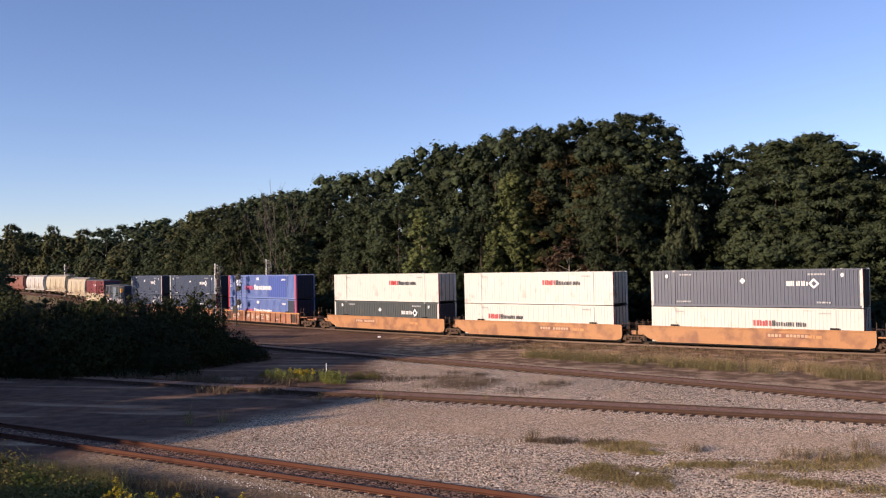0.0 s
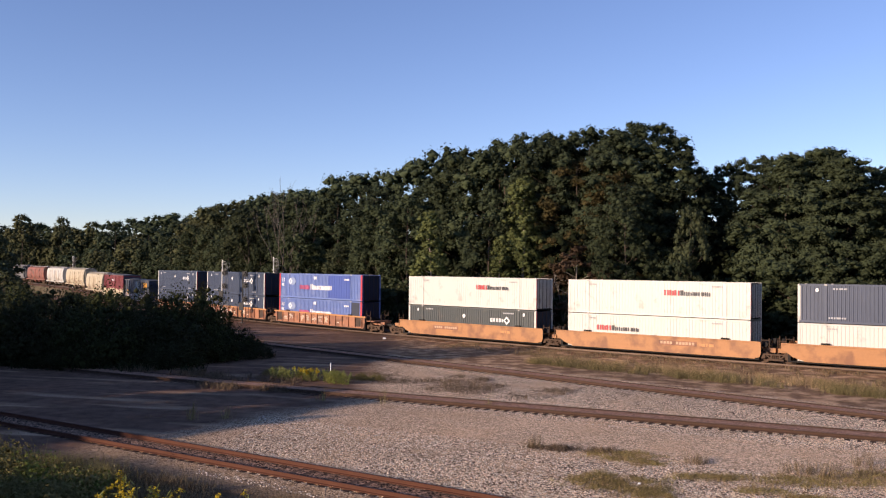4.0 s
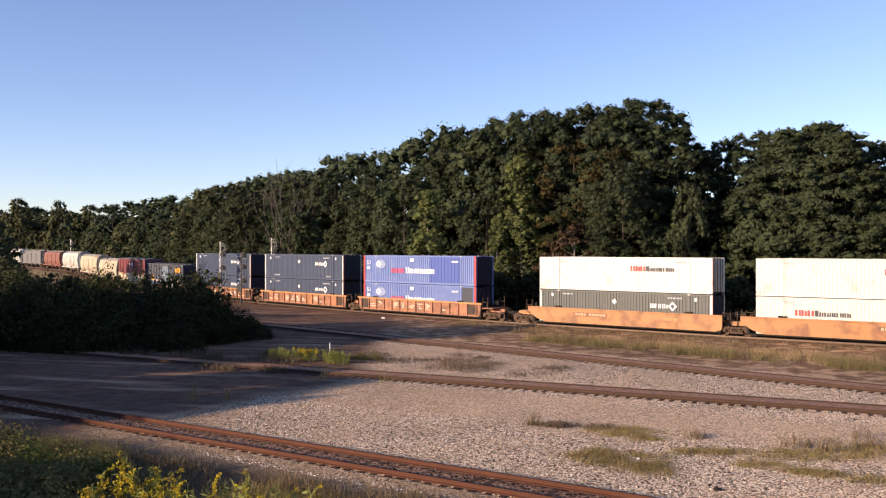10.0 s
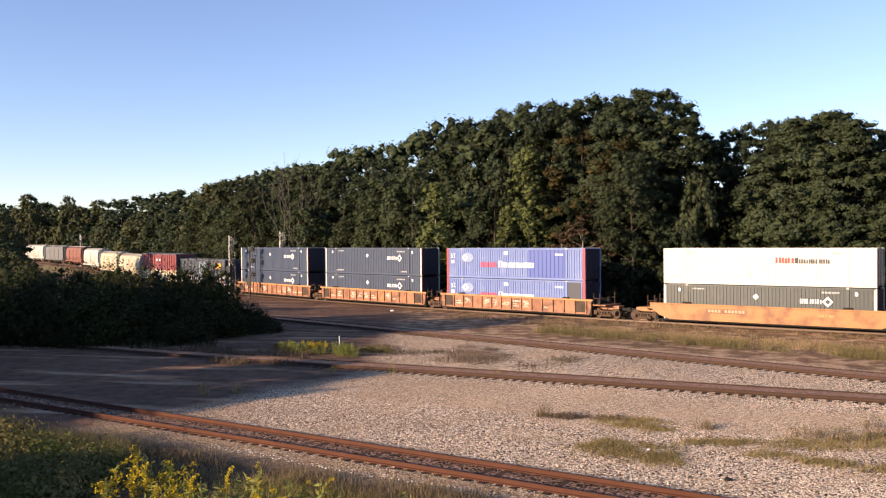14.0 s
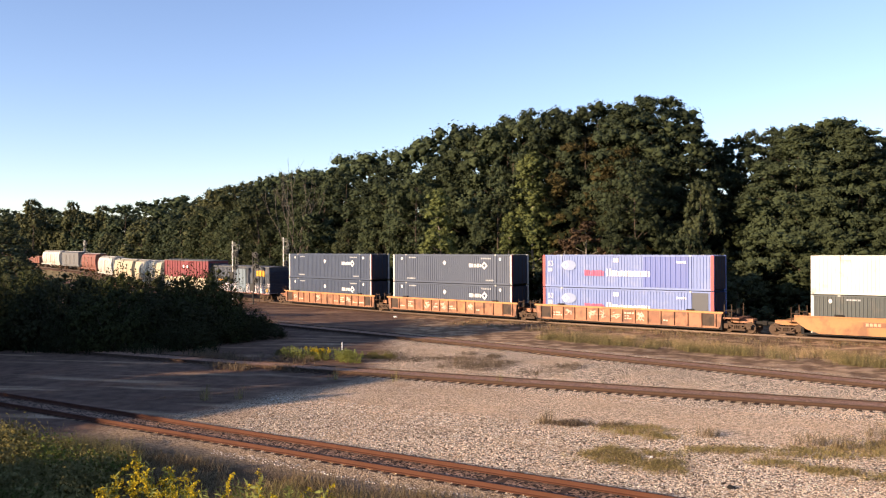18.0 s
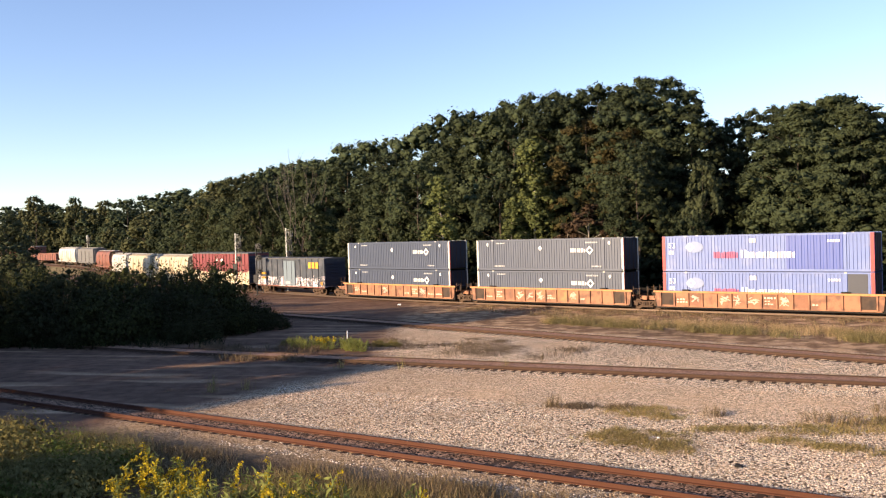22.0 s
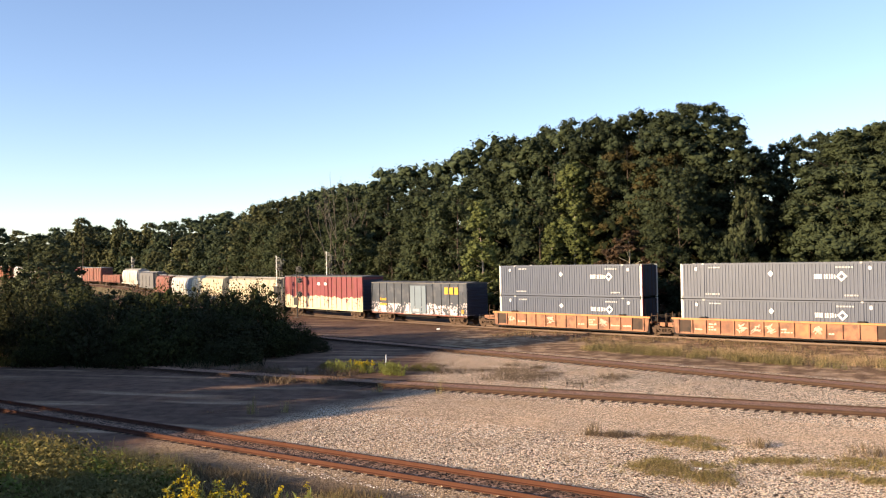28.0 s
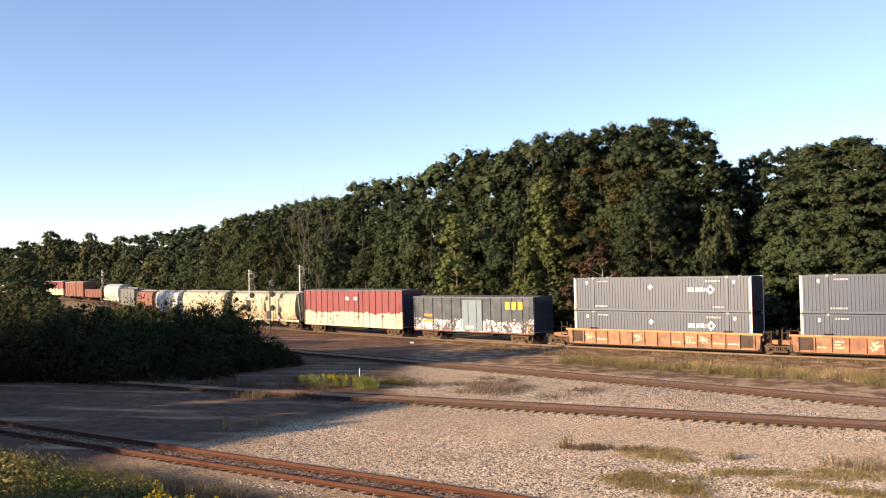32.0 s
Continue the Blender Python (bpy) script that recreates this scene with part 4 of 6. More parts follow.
put("panel", mesh_of("panel", *corrugated(1.9, 5.95, -CW - .016, .18, CH - .13, 0.45, 0.033, -1), M["blue_dark"]), stack, None, "fresher blue widely ribbed panel")
part("panel", boxes((6.25, 7.6, -CW - .016, -CW + .02, .18, CH - .13)), M["charcoal"], stack_low, "dark grey patched panel")
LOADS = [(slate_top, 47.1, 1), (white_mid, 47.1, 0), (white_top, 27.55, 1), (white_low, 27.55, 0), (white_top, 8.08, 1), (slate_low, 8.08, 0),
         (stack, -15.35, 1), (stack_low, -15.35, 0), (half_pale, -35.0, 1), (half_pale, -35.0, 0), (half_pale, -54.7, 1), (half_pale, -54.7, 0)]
TIER = {}
used = set()
for ob, rel, tier in LOADS:
    if ob.name in used:
        ob = copy_thing(ob, pose(0, 0, 0))
    used.add(ob.name)
    TIER[ob.name] = 0.35 + tier * (CH + 0.06)
    ride(ob, rel)

for ribbed, rel, le, re, sd in ((False, 47.1, False, True, 1), (False, 27.55, False, False, 2), (False, 8.08, True, False, 3), (True, -15.35, False, True, 4), (True, -35.0, False, False, 5), (True, -54.7, True, False, 6)):
    ride(well_car("ribbed rusty orange well car with white paint marks" if ribbed else "smooth-sided orange well car with dark markings", ribbed, le, re, sd, {1: 1.2, 2: 0.6}.get(sd, -4.4)), rel)

ride(box_car("dark grey weathered box car with yellow block lettering", 16.0, 4.5, M["car_grey"], M["roof_grey"], 13, M["car_door_grey"], M["car_brown"], "three"), -75.1)
ride(box_car("tall faded red box car with cream painted lower side", 18.7, 5.15, M["car_red"], M["roof_grey"], 17, M["car_red"], None, "signs"), -94.2)
ride(hopper_car("cream covered hopper car with rust stains", 19.6, 4.75, M["cream"]), -114.6)
ride(hopper_car("cream covered hopper car with rust stains", 19.4, 4.75, M["cream"]), -135.2)
ride(hopper_car("rounded dull white covered hopper car", 16.5, 4.6, M["white_car"]), -154.4)
ride(hopper_car("brown covered hopper car with faded paint", 16.0, 4.5, M["car_brown"]), -172.0)
ride(hopper_car("weathered dark grey hopper car in the distance", 17.0, 4.5, M["roof_grey"], round_side=False), -190.0)
FAR = [("hop", "white_car", "dull white", 4.5), ("gon", "car_brown", "brown", 2.7), ("box", "car_brown", "brown", 4.6), ("box", "car_red", "faded red", 4.6), ("box", "car_brown", "brown", 4.6), ("hop", "galv", "pale grey", 4.6),
       ("box", "car_orange", "rust orange", 4.6), ("hop", "white_car", "dull white", 4.6), ("box", "car_red", "faded red", 4.8)]
for k, (kind, paint, colour, H) in enumerate(FAR):
    rel = -208.0 - 18.3 * k
    if kind == "box":
        ride(box_car("distant " + colour + " box car far back in the train", 16.5, H, M[paint], M["galv"], 9, M[paint]), rel)
    elif kind == "hop":
        ride(hopper_car("distant " + colour + " hopper car far back in the train", 16.5, H, M[paint]), rel)
    else:
        ride(gondola_car("distant low brown gondola car far back in the train", 16.5, H, M[paint]), rel)


def motions():
    """The train rolls along its line; its wheels turn."""
    times = [i * 1.0 for i in range(33)]
    for ob, rel in RIDERS:
        rows = []
        for t in times:
            s = going(t) + rel
            a, b = on_line(s - 7.0), on_line(s + 7.0)
            rows.append((t, pose((a[0] + b[0]) / 2, (a[1] + b[1]) / 2, TIER.get(ob.name, 0.0) + rise(s), 0, 0, math.degrees(math.atan2(b[1] - a[1], b[0] - a[0])))))
        walk(ob, rows)
    for w, dx in WHEELS:
        walk(w, [(t, pose(dx, 0, 0.45, 0, math.degrees((going(t) - going(0)) / 0.45), 0)) for t in np.arange(0, 32.01, 0.2)])


# ---- plants ----
def unit(v):
    return v / (np.linalg.norm(v, axis=-1, keepdims=True) + 1e-9)


def leaf_frame(n, rng, out, loose):
    """Leaf planes near the directions out: normal and two axes of each."""
    nrm = unit(rng.normal(size=(n, 3)) * loose + out)
    u = unit(np.cross(nrm, rng.normal(size=(n, 3))))
    return nrm, u, np.cross(nrm, u)


def cards(c, size, rng, up=0.25, asp=0.55, out=None):
    """Leaf-shaped cards at the centres c (n x 3), turned towards out where given: verts and faces."""
    n = len(c)
    if out is None:
        nrm = rng.normal(size=(n, 3))
        nrm[:, 2] = np.abs(nrm[:, 2]) + up
        nrm = unit(nrm)
        u = unit(np.cross(nrm, rng.normal(size=(n, 3))))
        w = np.cross(nrm, u)
    else:
        nrm, u, w = leaf_frame(n, rng, unit(out) + np.array([0, 0, 0.1]), 0.42)
    s = (size * rng.uniform(0.6, 1.3, n))[:, None]
    V = np.stack([c - u * s, c - w * s * asp + u * s * .15, c + u * s, c + w * s * asp], 1).reshape(-1, 3)
    return V, np.arange(4 * n).reshape(-1, 4)


def sprays(c, size, rng, out, soft=0.30, long=1.0):
    """Three-cornered leaf sprays at the centres c, facing roughly along out: verts, triangles and the shading directions of a rounded clump."""
    n = len(c)
    out = unit(out)
    nrm, u, w = leaf_frame(n, rng, out, 0.45)
    s = (size * rng.uniform(0.5, 1.4, n))[:, None]
    V = np.stack([c - u * s * .6 - w * s * .6, c + u * s * long, c - u * s * .6 + w * s * .6], 1).reshape(-1, 3)
    flip = np.einsum("ij,ij->i", np.cross(V[1::3] - V[0::3], V[2::3] - V[0::3]), out) < 0
    F = np.arange(3 * n).reshape(-1, 3)
    F[flip] = F[flip][:, ::-1]
    return V, F, np.repeat(unit(out + rng.normal(size=(n, 3)) * soft), 3, axis=0)


def card_mesh(name, V, F, material, T=None, normals=None):
    """A mesh of four-cornered cards F and, where given, triangles T, shaded along normals."""
    me = bpy.data.meshes.new(name)
    idx, starts = F.astype(np.int32).ravel(), np.arange(0, F.size, 4, dtype=np.int32)
    if T is not None:
        starts = np.concatenate([starts, len(idx) + np.arange(0, T.size, 3, dtype=np.int32)])
        idx = np.concatenate([idx, T.astype(np.int32).ravel()])
    me.vertices.add(len(V))
    me.vertices.foreach_set("co", V.astype(np.float32).ravel())
    me.loops.add(len(idx))
    me.loops.foreach_set("vertex_index", idx)
    me.polygons.add(len(starts))
    me.polygons.foreach_set("loop_start", starts)
    me.materials.append(material)
    me.update(calc_edges=True)
    if normals is not None:
        me.polygons.foreach_set("use_smooth", np.ones(len(starts), dtype=bool))
        me.normals_split_custom_set_from_vertices(normals.tolist())
    return me


HEART_V = np.array([(1, 0, 0), (0, 1, 0), (-1, 0, 0), (0, -1, 0), (0, 0, 1), (0, 0, -1)], float)          # a plain eight-sided heart for leaf tufts
HEART_F = np.array([(0, 1, 4), (1, 2, 4), (2, 3, 4), (3, 0, 4), (1, 0, 5), (2, 1, 5), (3, 2, 5), (0, 3, 5)])


def with_cores(V, T, D, mids, radii, squash, rng):
    """Adds a dense uneven heart to each clump: verts, triangles and shading directions."""
    n, k = len(mids), len(HEART_V)
    C = mids[:, None, :] + HEART_V[None] * (radii[:, None, None] * rng.uniform(0.72, 1.1, (n, k, 1))) * np.array([1, 1, squash])
    H = (HEART_F[None] + np.arange(n)[:, None, None] * k).reshape(-1, 3) + len(V)
    return np.concatenate([V, C.reshape(-1, 3)]), np.concatenate([T, H]), np.concatenate([D, np.tile(HEART_V, (n, 1))])


def crown_points(rng, kind, H, R, clumps, per, spread):
    """Leaf centres of a crown H high with greatest radius R, in rounded tufts over its outline: leaves, clump middles, leaf directions, tuft middles and radii."""
    f = (np.arange(clumps) + 0.5) / clumps
    a = np.arange(clumps) * 2.39996 + rng.normal(size=clumps) * 0.35
    v = np.clip(2 * f - 1 + rng.normal(size=clumps) * 0.08, -1, 1)
    lo, hi = {"pine": (0.36, 0.96), "spire": (0.08, 0.97), "layer": (0.10, 0.96)}.get(kind, (0.10, 0.96))
    q = (v + 1) / 2
    z = H * (lo + (hi - lo) * q) - spread * 0.5
    if kind == "spire":
        rad = R * np.clip(1.12 - q, 0.06, 1) ** 0.7 * np.clip(q * 6, 0.4, 1)
    elif kind == "layer":
        rad = R * np.clip(1.05 - q ** 2.6, 0.1, 1) * (0.86 + 0.14 * np.sin(q * 34))
    elif kind == "pine":
        rad = R * np.sqrt(np.clip(1 - (q * 1.3 - 0.42) ** 2, 0.08, 1))
    else:
        rad = R * np.sqrt(np.clip(1 - (q * 1.45 - 0.55) ** 2, 0.08, 1))
    r = np.maximum(rad - spread * 0.6, 0.1) * rng.uniform(0.66, 1.05, clumps)
    mid = np.stack([r * np.cos(a), r * np.sin(a), z], 1)
    k = spread * rng.uniform(0.7, 1.3, clumps)
    axis = mid - np.array([0, 0, 0.45 * H])
    axis /= np.linalg.norm(axis, axis=1)[:, None] + 1e-6
    flat = np.array([1, 1, 0.5 if kind == "layer" else 0.72 if kind == "pine" else 0.85])
    sub = 9                     # rounded tufts round each clump, leaves over each tuft
    e = rng.normal(size=(clumps, sub, 3))
    e = unit(unit(e) + axis[:, None, :] * 0.8 + np.array([0, 0, 0.25])) * rng.uniform(0.5, 1.0, (clumps, sub, 1)) * k[:, None, None]
    r = (k[:, None] * rng.uniform(0.26, 0.50, (clumps, sub)))
    d = unit(rng.normal(size=(clumps, sub, per // sub, 3)) + 0.45 * unit(e)[:, :, None, :])
    lift = rng.uniform(0.62, 1.18, (clumps, sub, per // sub, 1))
    tuft = mid[:, None, :] + e * flat
    pts = tuft[:, :, None, :] + d * lift * r[:, :, None, None] * flat
    out = 0.62 * d * flat + 0.40 * unit(e)[:, :, None, :] + 0.50 * axis[:, None, None, :]
    return pts.reshape(-1, 3), mid, out.reshape(-1, 3), tuft.reshape(-1, 3), r.reshape(-1) * 0.74


def limb_mesh(rng, H, mids, base_r, material, n_limbs, lean=0.0):
    bm = bmesh.new()
    top = Vector((lean * H * .1, 0, H * 0.92))
    prev, pr = Vector((0, 0, -0.3)), base_r
    for k in range(1, 6):
        f = k / 5
        p = Vector((top.x * f + rng.normal() * .12, rng.normal() * .12, top.z * f))
        r = base_r * (1 - f * 0.88)
        rod(bm, prev, p, pr, r, 7)
        prev, pr = p, r
    for m in mids[rng.permutation(len(mids))[:n_limbs]]:
        a = Vector((top.x * m[2] / H, 0, max(0.6, m[2] - math.hypot(m[0], m[1]) * 0.55)))
        rod(bm, a, Vector(m), base_r * .28 * (1.1 - m[2] / H), 0.02, 5)
    me = bpy.data.meshes.new("trunk")
    bm.to_mesh(me)
    bm.free()
    me.materials.append(material)
    return me


def tree(label, kind, H, R, clumps, per, size, spread, leaf, bark, seed, limbs=22, base=0.24, category="tree"):
    rng = np.random.default_rng(seed)
    t = thing("tree", label, category, "trees behind the railway")
    pts, mids, off, tufts, rad = crown_points(rng, kind, H, R, clumps, per, spread)
    put("trunk", limb_mesh(rng, H, mids, base, bark, limbs), t)
    V, T, D = with_cores(*sprays(pts, size, rng, off, long=1.25 if kind in ("pine", "layer") else 1.0), tufts, rad, 0.5 if kind == "layer" else 0.72, rng)
    put("crown", card_mesh("crown", V, np.zeros((0, 4)), leaf, T, D), t)
    return t


M["leaf_pine"] = leaf_mat("dark_pine_needles", (0.044, 0.058, 0.031), 0.16, 0.28, 0.20)
M["leaf_green"] = leaf_mat("broadleaf_green", (0.052, 0.067, 0.034), 0.16, 0.28, 0.20)
M["leaf_olive"] = leaf_mat("olive_leaves", (0.061, 0.072, 0.036), 0.16, 0.22, 0.20)
M["leaf_bough"] = leaf_mat("green_pine_boughs", (0.052, 0.067, 0.034), 0.16, 0.15, 0.20)
M["leaf_pale"] = leaf_mat("pale_poplar_leaves", (0.115, 0.135, 0.048), 0.16, 0.15, 0.20)
# shade put into the leaf colour, far darker than the other greens
M["leaf_shade_dark"] = leaf_mat("shade_dark_leaves", (0.018, 0.024, 0.009), 0.45, 0.25, 0.09)
M["leaf_bush"] = leaf_mat("dark_bush_leaves", (0.042, 0.046, 0.021), 0.3, 0.2, 0.15)
M["leaf_shrub"] = leaf_mat("green_shrub_leaves", (0.040, 0.047, 0.017), 0.45, 0.25, 0.09)
# far leaves: aerial haze put into a paler base colour
M["leaf_haze_olive"] = leaf_mat("hazed_far_olive_leaves", (0.086, 0.092, 0.044), 0.16, 0.2, 0.20)
M["leaf_haze"] = leaf_mat("hazed_far_wood_leaves", (0.055, 0.073, 0.040), 0.16, 0.3, 0.20)
M["leaf_rust"] = leaf_mat("rusty_dead_needles", (0.085, 0.055, 0.034), 0.4, 0.2)
M["bark"] = mat("grey_brown_bark", (0.085, 0.066, 0.052), 0.9, 0, 0.3, 2.0, 0.6, 14, stretch=(4, 4, 1))
M["bark_pale"] = mat("pale_dead_wood", (0.30, 0.26, 0.22), 0.9, 0, 0.25, 2.0, 0.4, 14, stretch=(4, 4, 1))

M["leaf_brown"] = leaf_mat("browning_pine_needles", (0.062, 0.050, 0.020), 0.18, 0.15, 0.20)
PROTO = [
    tree("tall dark green pine in the wood", "pine", 22, 5.4, 64, 252, 0.125, 1.45, M["leaf_pine"], M["bark"], 11),
    tree("tall dark green pine in the wood", "pine", 21, 4.8, 56, 252, 0.125, 1.40, M["leaf_pine"], M["bark"], 12),
    tree("broad green leafy tree in the wood", "dome", 18, 5.4, 60, 243, 0.13, 1.55, M["leaf_green"], M["bark"], 13),
    tree("broad green leafy tree in the wood", "dome", 16, 4.8, 54, 243, 0.13, 1.50, M["leaf_green"], M["bark"], 14),
    tree("olive green leafy tree in the wood", "dome", 17, 5.0, 56, 243, 0.13, 1.50, M["leaf_olive"], M["bark"], 15),
    tree("pale green narrow tree at the wood's edge", "spire", 16, 2.9, 80, 144, 0.115, 0.95, M["leaf_pale"], M["bark_pale"], 16, base=.18),
    tree("broad pine with level boughs at the wood's edge", "layer", 17, 6.6, 150, 216, 0.11, 1.35, M["leaf_bough"], M["bark"], 17, base=.16),
    tree("low leafy undergrowth tree", "dome", 8, 3.6, 30, 108, 0.15, 1.15, M["leaf_green"], M["bark"], 18, base=.12),
    tree("low olive undergrowth tree", "dome", 7, 3.4, 30, 108, 0.15, 1.15, M["leaf_olive"], M["bark"], 19, base=.12),
    tree("dark green pine tree with haze-pale leaves", "dome", 21, 5.0, 50, 72, 0.25, 2.1, M["leaf_haze"], M["bark"], 20, limbs=6),
    tree("green leafy wood tree with haze-pale leaves", "dome", 18, 5.0, 44, 72, 0.25, 2.1, M["leaf_haze"], M["bark"], 21, limbs=6),
    tree("olive green leafy tree with haze-pale leaves", "dome", 17, 5.0, 44, 72, 0.25, 2.1, M["leaf_haze_olive"], M["bark"], 22, limbs=6),
    tree("leafy filler tree coloured dark for the wood's shade", "dome", 12, 4.8, 22, 18, 0.45, 1.9, M["leaf_shade_dark"], M["bark"], 23, limbs=6),
    tree("tall pine with browning needles in the wood", "pine", 21, 4.6, 46, 225, 0.125, 1.35, M["leaf_brown"], M["bark"], 24),
    tree("dead low pine with rust brown level boughs", "layer", 9, 3.6, 34, 90, 0.15, 0.75, M["leaf_rust"], M["bark_pale"], 25, base=.12),
]
PH = [22, 21, 18, 16, 17, 16, 17, 8, 7, 21, 18, 17, 12, 21, 9]
first = [True] * len(PROTO)


INNER = []                      # poses of the filler trees deep in the wood, leaves coloured shade-dark


def plant(k, x, y, H, turn, wide=1.0):
    m = pose(x, y, -0.3, 0, 0, turn) @ Matrix.Diagonal((wide * H / PH[k], wide * H / PH[k], H / PH[k], 1))
    if k == 12:
        return INNER.append(m)
    if first[k]:
        first[k] = False
        PROTO[k].matrix_basis = m
        return PROTO[k]
    sc = PROTO[k].scale
    return copy_thing(PROTO[k], m @ Matrix.Diagonal((1 / sc[0], 1 / sc[1], 1 / sc[2], 1)))


# the wood follows the line, behind it; heights by place along the line
rf = random.Random(21)
WOOD_S = [-330, -250, -210, -170, -130, -100, -70, -46, -28, -16, -4, 8, 14, 18, 21, 26, 32, 38, 60]
WOOD_H = [21, 20.5, 19.8, 17.6, 17.6, 19.8, 19.8, 19.9, 21.0, 21.4, 22.8, 22.8, 22.6, 19.0, 18.2, 18.9, 19.2, 17.6, 16.5]
BACK_H = [20.0, 19.4, 18.2, 19.0, 20.6, 21.3, 21.1, 22.8, 24.4, 24.4, 24.0, 23.8, 17.0, 16.6, 16.6, 17.2, 18.2, 18.0, 17.2]
for row, (back, step) in enumerate(((14.5, 6.0), (21, 6.2), (30, 7.5))):
    s = -330.0
    while s < 56:
        x, y, a = on_line(s + rf.uniform(-1.2, 1.2))
        nxn, nyn = -math.sin(radians(a)), math.cos(radians(a))
        d = back + rf.uniform(-2, 2)
        H = float(np.interp(s, WOOD_S, BACK_H if row == 2 else WOOD_H)) * (rf.uniform(0.5, 0.82), rf.uniform(0.88, 1.04), rf.uniform(1.0, 1.08))[row]
        if s < -120 and row:
            H *= rf.uniform(0.82, 1.08)
        k = rf.choice((2, 3, 4, 2, 4, 3)) if row == 0 else rf.choice((0, 1, 2, 3, 4, 0, 1)) if row == 1 else rf.choice((0, 1, 0, 1, 2))
        if row == 0 and any(a0 < s < b0 for a0, b0 in ((-20, -8.5), (-3.5, 3.5), (4, 10.5), (16, 50))):
            s += step
            continue
        if row == 1 and 17 < s < 45:
            s += step
            continue
        if row == 2 and s < -25:
            k = rf.choice((9, 9, 10))
        if s < -100:
            k = rf.choice((10, 11, 10, 9)) if row == 0 else rf.choice((9, 10, 11))
        plant(k, x + nxn * d, y + nyn * d, H, rf.uniform(0, 360), 1.0 if s > -100 else 1.2)
        s += step * rf.uniform(0.8, 1.2) * (1.0 if s > -110 else 1.6)
# undergrowth along the wood's foot
s = -200.0
while s < 92:
    x, y, a = on_line(s)
    d = rf.uniform(8.5, 12.5)
    if 14.5 < s < 22.5:
        s += 2.0
        continue
    plant(rf.choice((7, 8)), x - math.sin(radians(a)) * d, y + math.cos(radians(a)) * d, rf.uniform(3.0, 6.0), rf.uniform(0, 360), 1.2)
    s += rf.uniform(3.2, 5.2) * (1.0 if s > -90 else 1.6)
# dense filler trees in the wood's middle, its shade put into their leaf colour
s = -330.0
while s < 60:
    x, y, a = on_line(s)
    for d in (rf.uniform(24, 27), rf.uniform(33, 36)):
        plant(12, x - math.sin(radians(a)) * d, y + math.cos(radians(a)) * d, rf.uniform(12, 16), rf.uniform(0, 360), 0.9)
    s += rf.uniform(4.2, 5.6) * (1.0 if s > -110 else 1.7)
# leafy trees before the far curve
for x, y, H in ((-55, 114, 5.0), (-60, 124, 6.2), (-66, 130, 8.0), (-50, 106, 4.2), (-72, 142, 9.5), (-44.5, 91.5, 5.6), (-38.5, 84.5, 4.8), (-36, 90, 4.4), (-31.5, 86, 4.6)):
    plant(8, x, y, H, x * 13, 1.3)
for x, y, H in ((-69, 138, 12.0), (-74, 140, 11.5), (-78, 136, 10.5)):
    plant(4, x, y, H, x * 13, 1.05)
# the broad pine and its neighbours: place along the line, metres behind it, height, width
for s, d, H, wide in ((30.4, 17.0, 19.4, 1.05), (33.5, 19, 20.1, 1.0), (36.0, 17, 18.8, 1.0), (43.0, 18, 18.6, 1.0)):
    x, y, a = on_line(s)
    plant(6, x - math.sin(radians(a)) * d, y + math.cos(radians(a)) * d, H, s * 37, wide)
# pines of the wood's highest part, the gap beside it and the pines beyond: x, y, kind, height, width
for x, y, k, H, wide in ((23.6, 102, 0, 25.0, 1.06), (26.3, 97, 1, 20.9, 1.0), (20.6, 99, 1, 23.7, 1.05), (17.5, 104, 0, 24.2, 1.0), (14.2, 106, 0, 23.4, 0.95), (11.5, 110, 1, 24.6, 1.0), (7.6, 112, 1, 22.8, 0.9),
                         (15.6, 101, 13, 20.6, 1.0), (19.0, 96, 13, 18.6, 0.8), (30.5, 99, 1, 18.4, 0.62), (33.2, 102, 0, 20.0, 0.8), (34.6, 98, 1, 20.4, 0.8), (35.2, 92, 1, 19.6, 0.9), (39.5, 92, 0, 20.2, 0.9), (45.5, 90, 1, 18.2, 0.9)):
    plant(k, x, y, H, x * 91, wide)
    plant(12, x + 0.6, y - 2.6, min(13.5, H * 0.62), x * 31, 1.0)
for x, y, H in ((29.4, 97.0, 12.5), (31.7, 99, 13.0), (33.6, 99, 13.5), (28.0, 98, 12.0)):
    plant(12, x, y, H, x * 40, 0.9)
# leafy trees at the wood's foot
plant(7, 22.5, 83, 9.0, 30, 0.7)
plant(4, 23.8, 84, 13.4, 250, 0.55)
plant(3, 18.6, 88.5, 13.9, 130, 0.88)
plant(5, 9.7, 101, 18.3, 10, 1.05)
plant(5, 6.9, 99.5, 11.0, 200, 1.1)
plant(5, -0.9, 104, 14.3, 80, 1.1)
plant(14, 14.2, 91.5, 10.6, 30, 1.1)
plant(14, 16.8, 90.5, 8.2, 140, 1.0)
plant(14, 12.2, 93.0, 8.6, 250, 0.9)
# single tall trees beyond the far curve
for x, y, k, H, wide in ((-120, 258, 11, 21.6, 0.75), (-108, 257, 11, 21.0, 0.6), (-99, 257, 11, 19.6, 0.9), (-112, 268, 10, 18.6, 1.0), (-98.5, 315, 9, 24.6, 1.2), (-94, 316, 9, 25.4, 1.3), (-106, 312, 9, 23.2, 1.2), (-87, 318, 9, 24.4, 1.2)):
    plant(k, x, y, H, x * 17, wide)


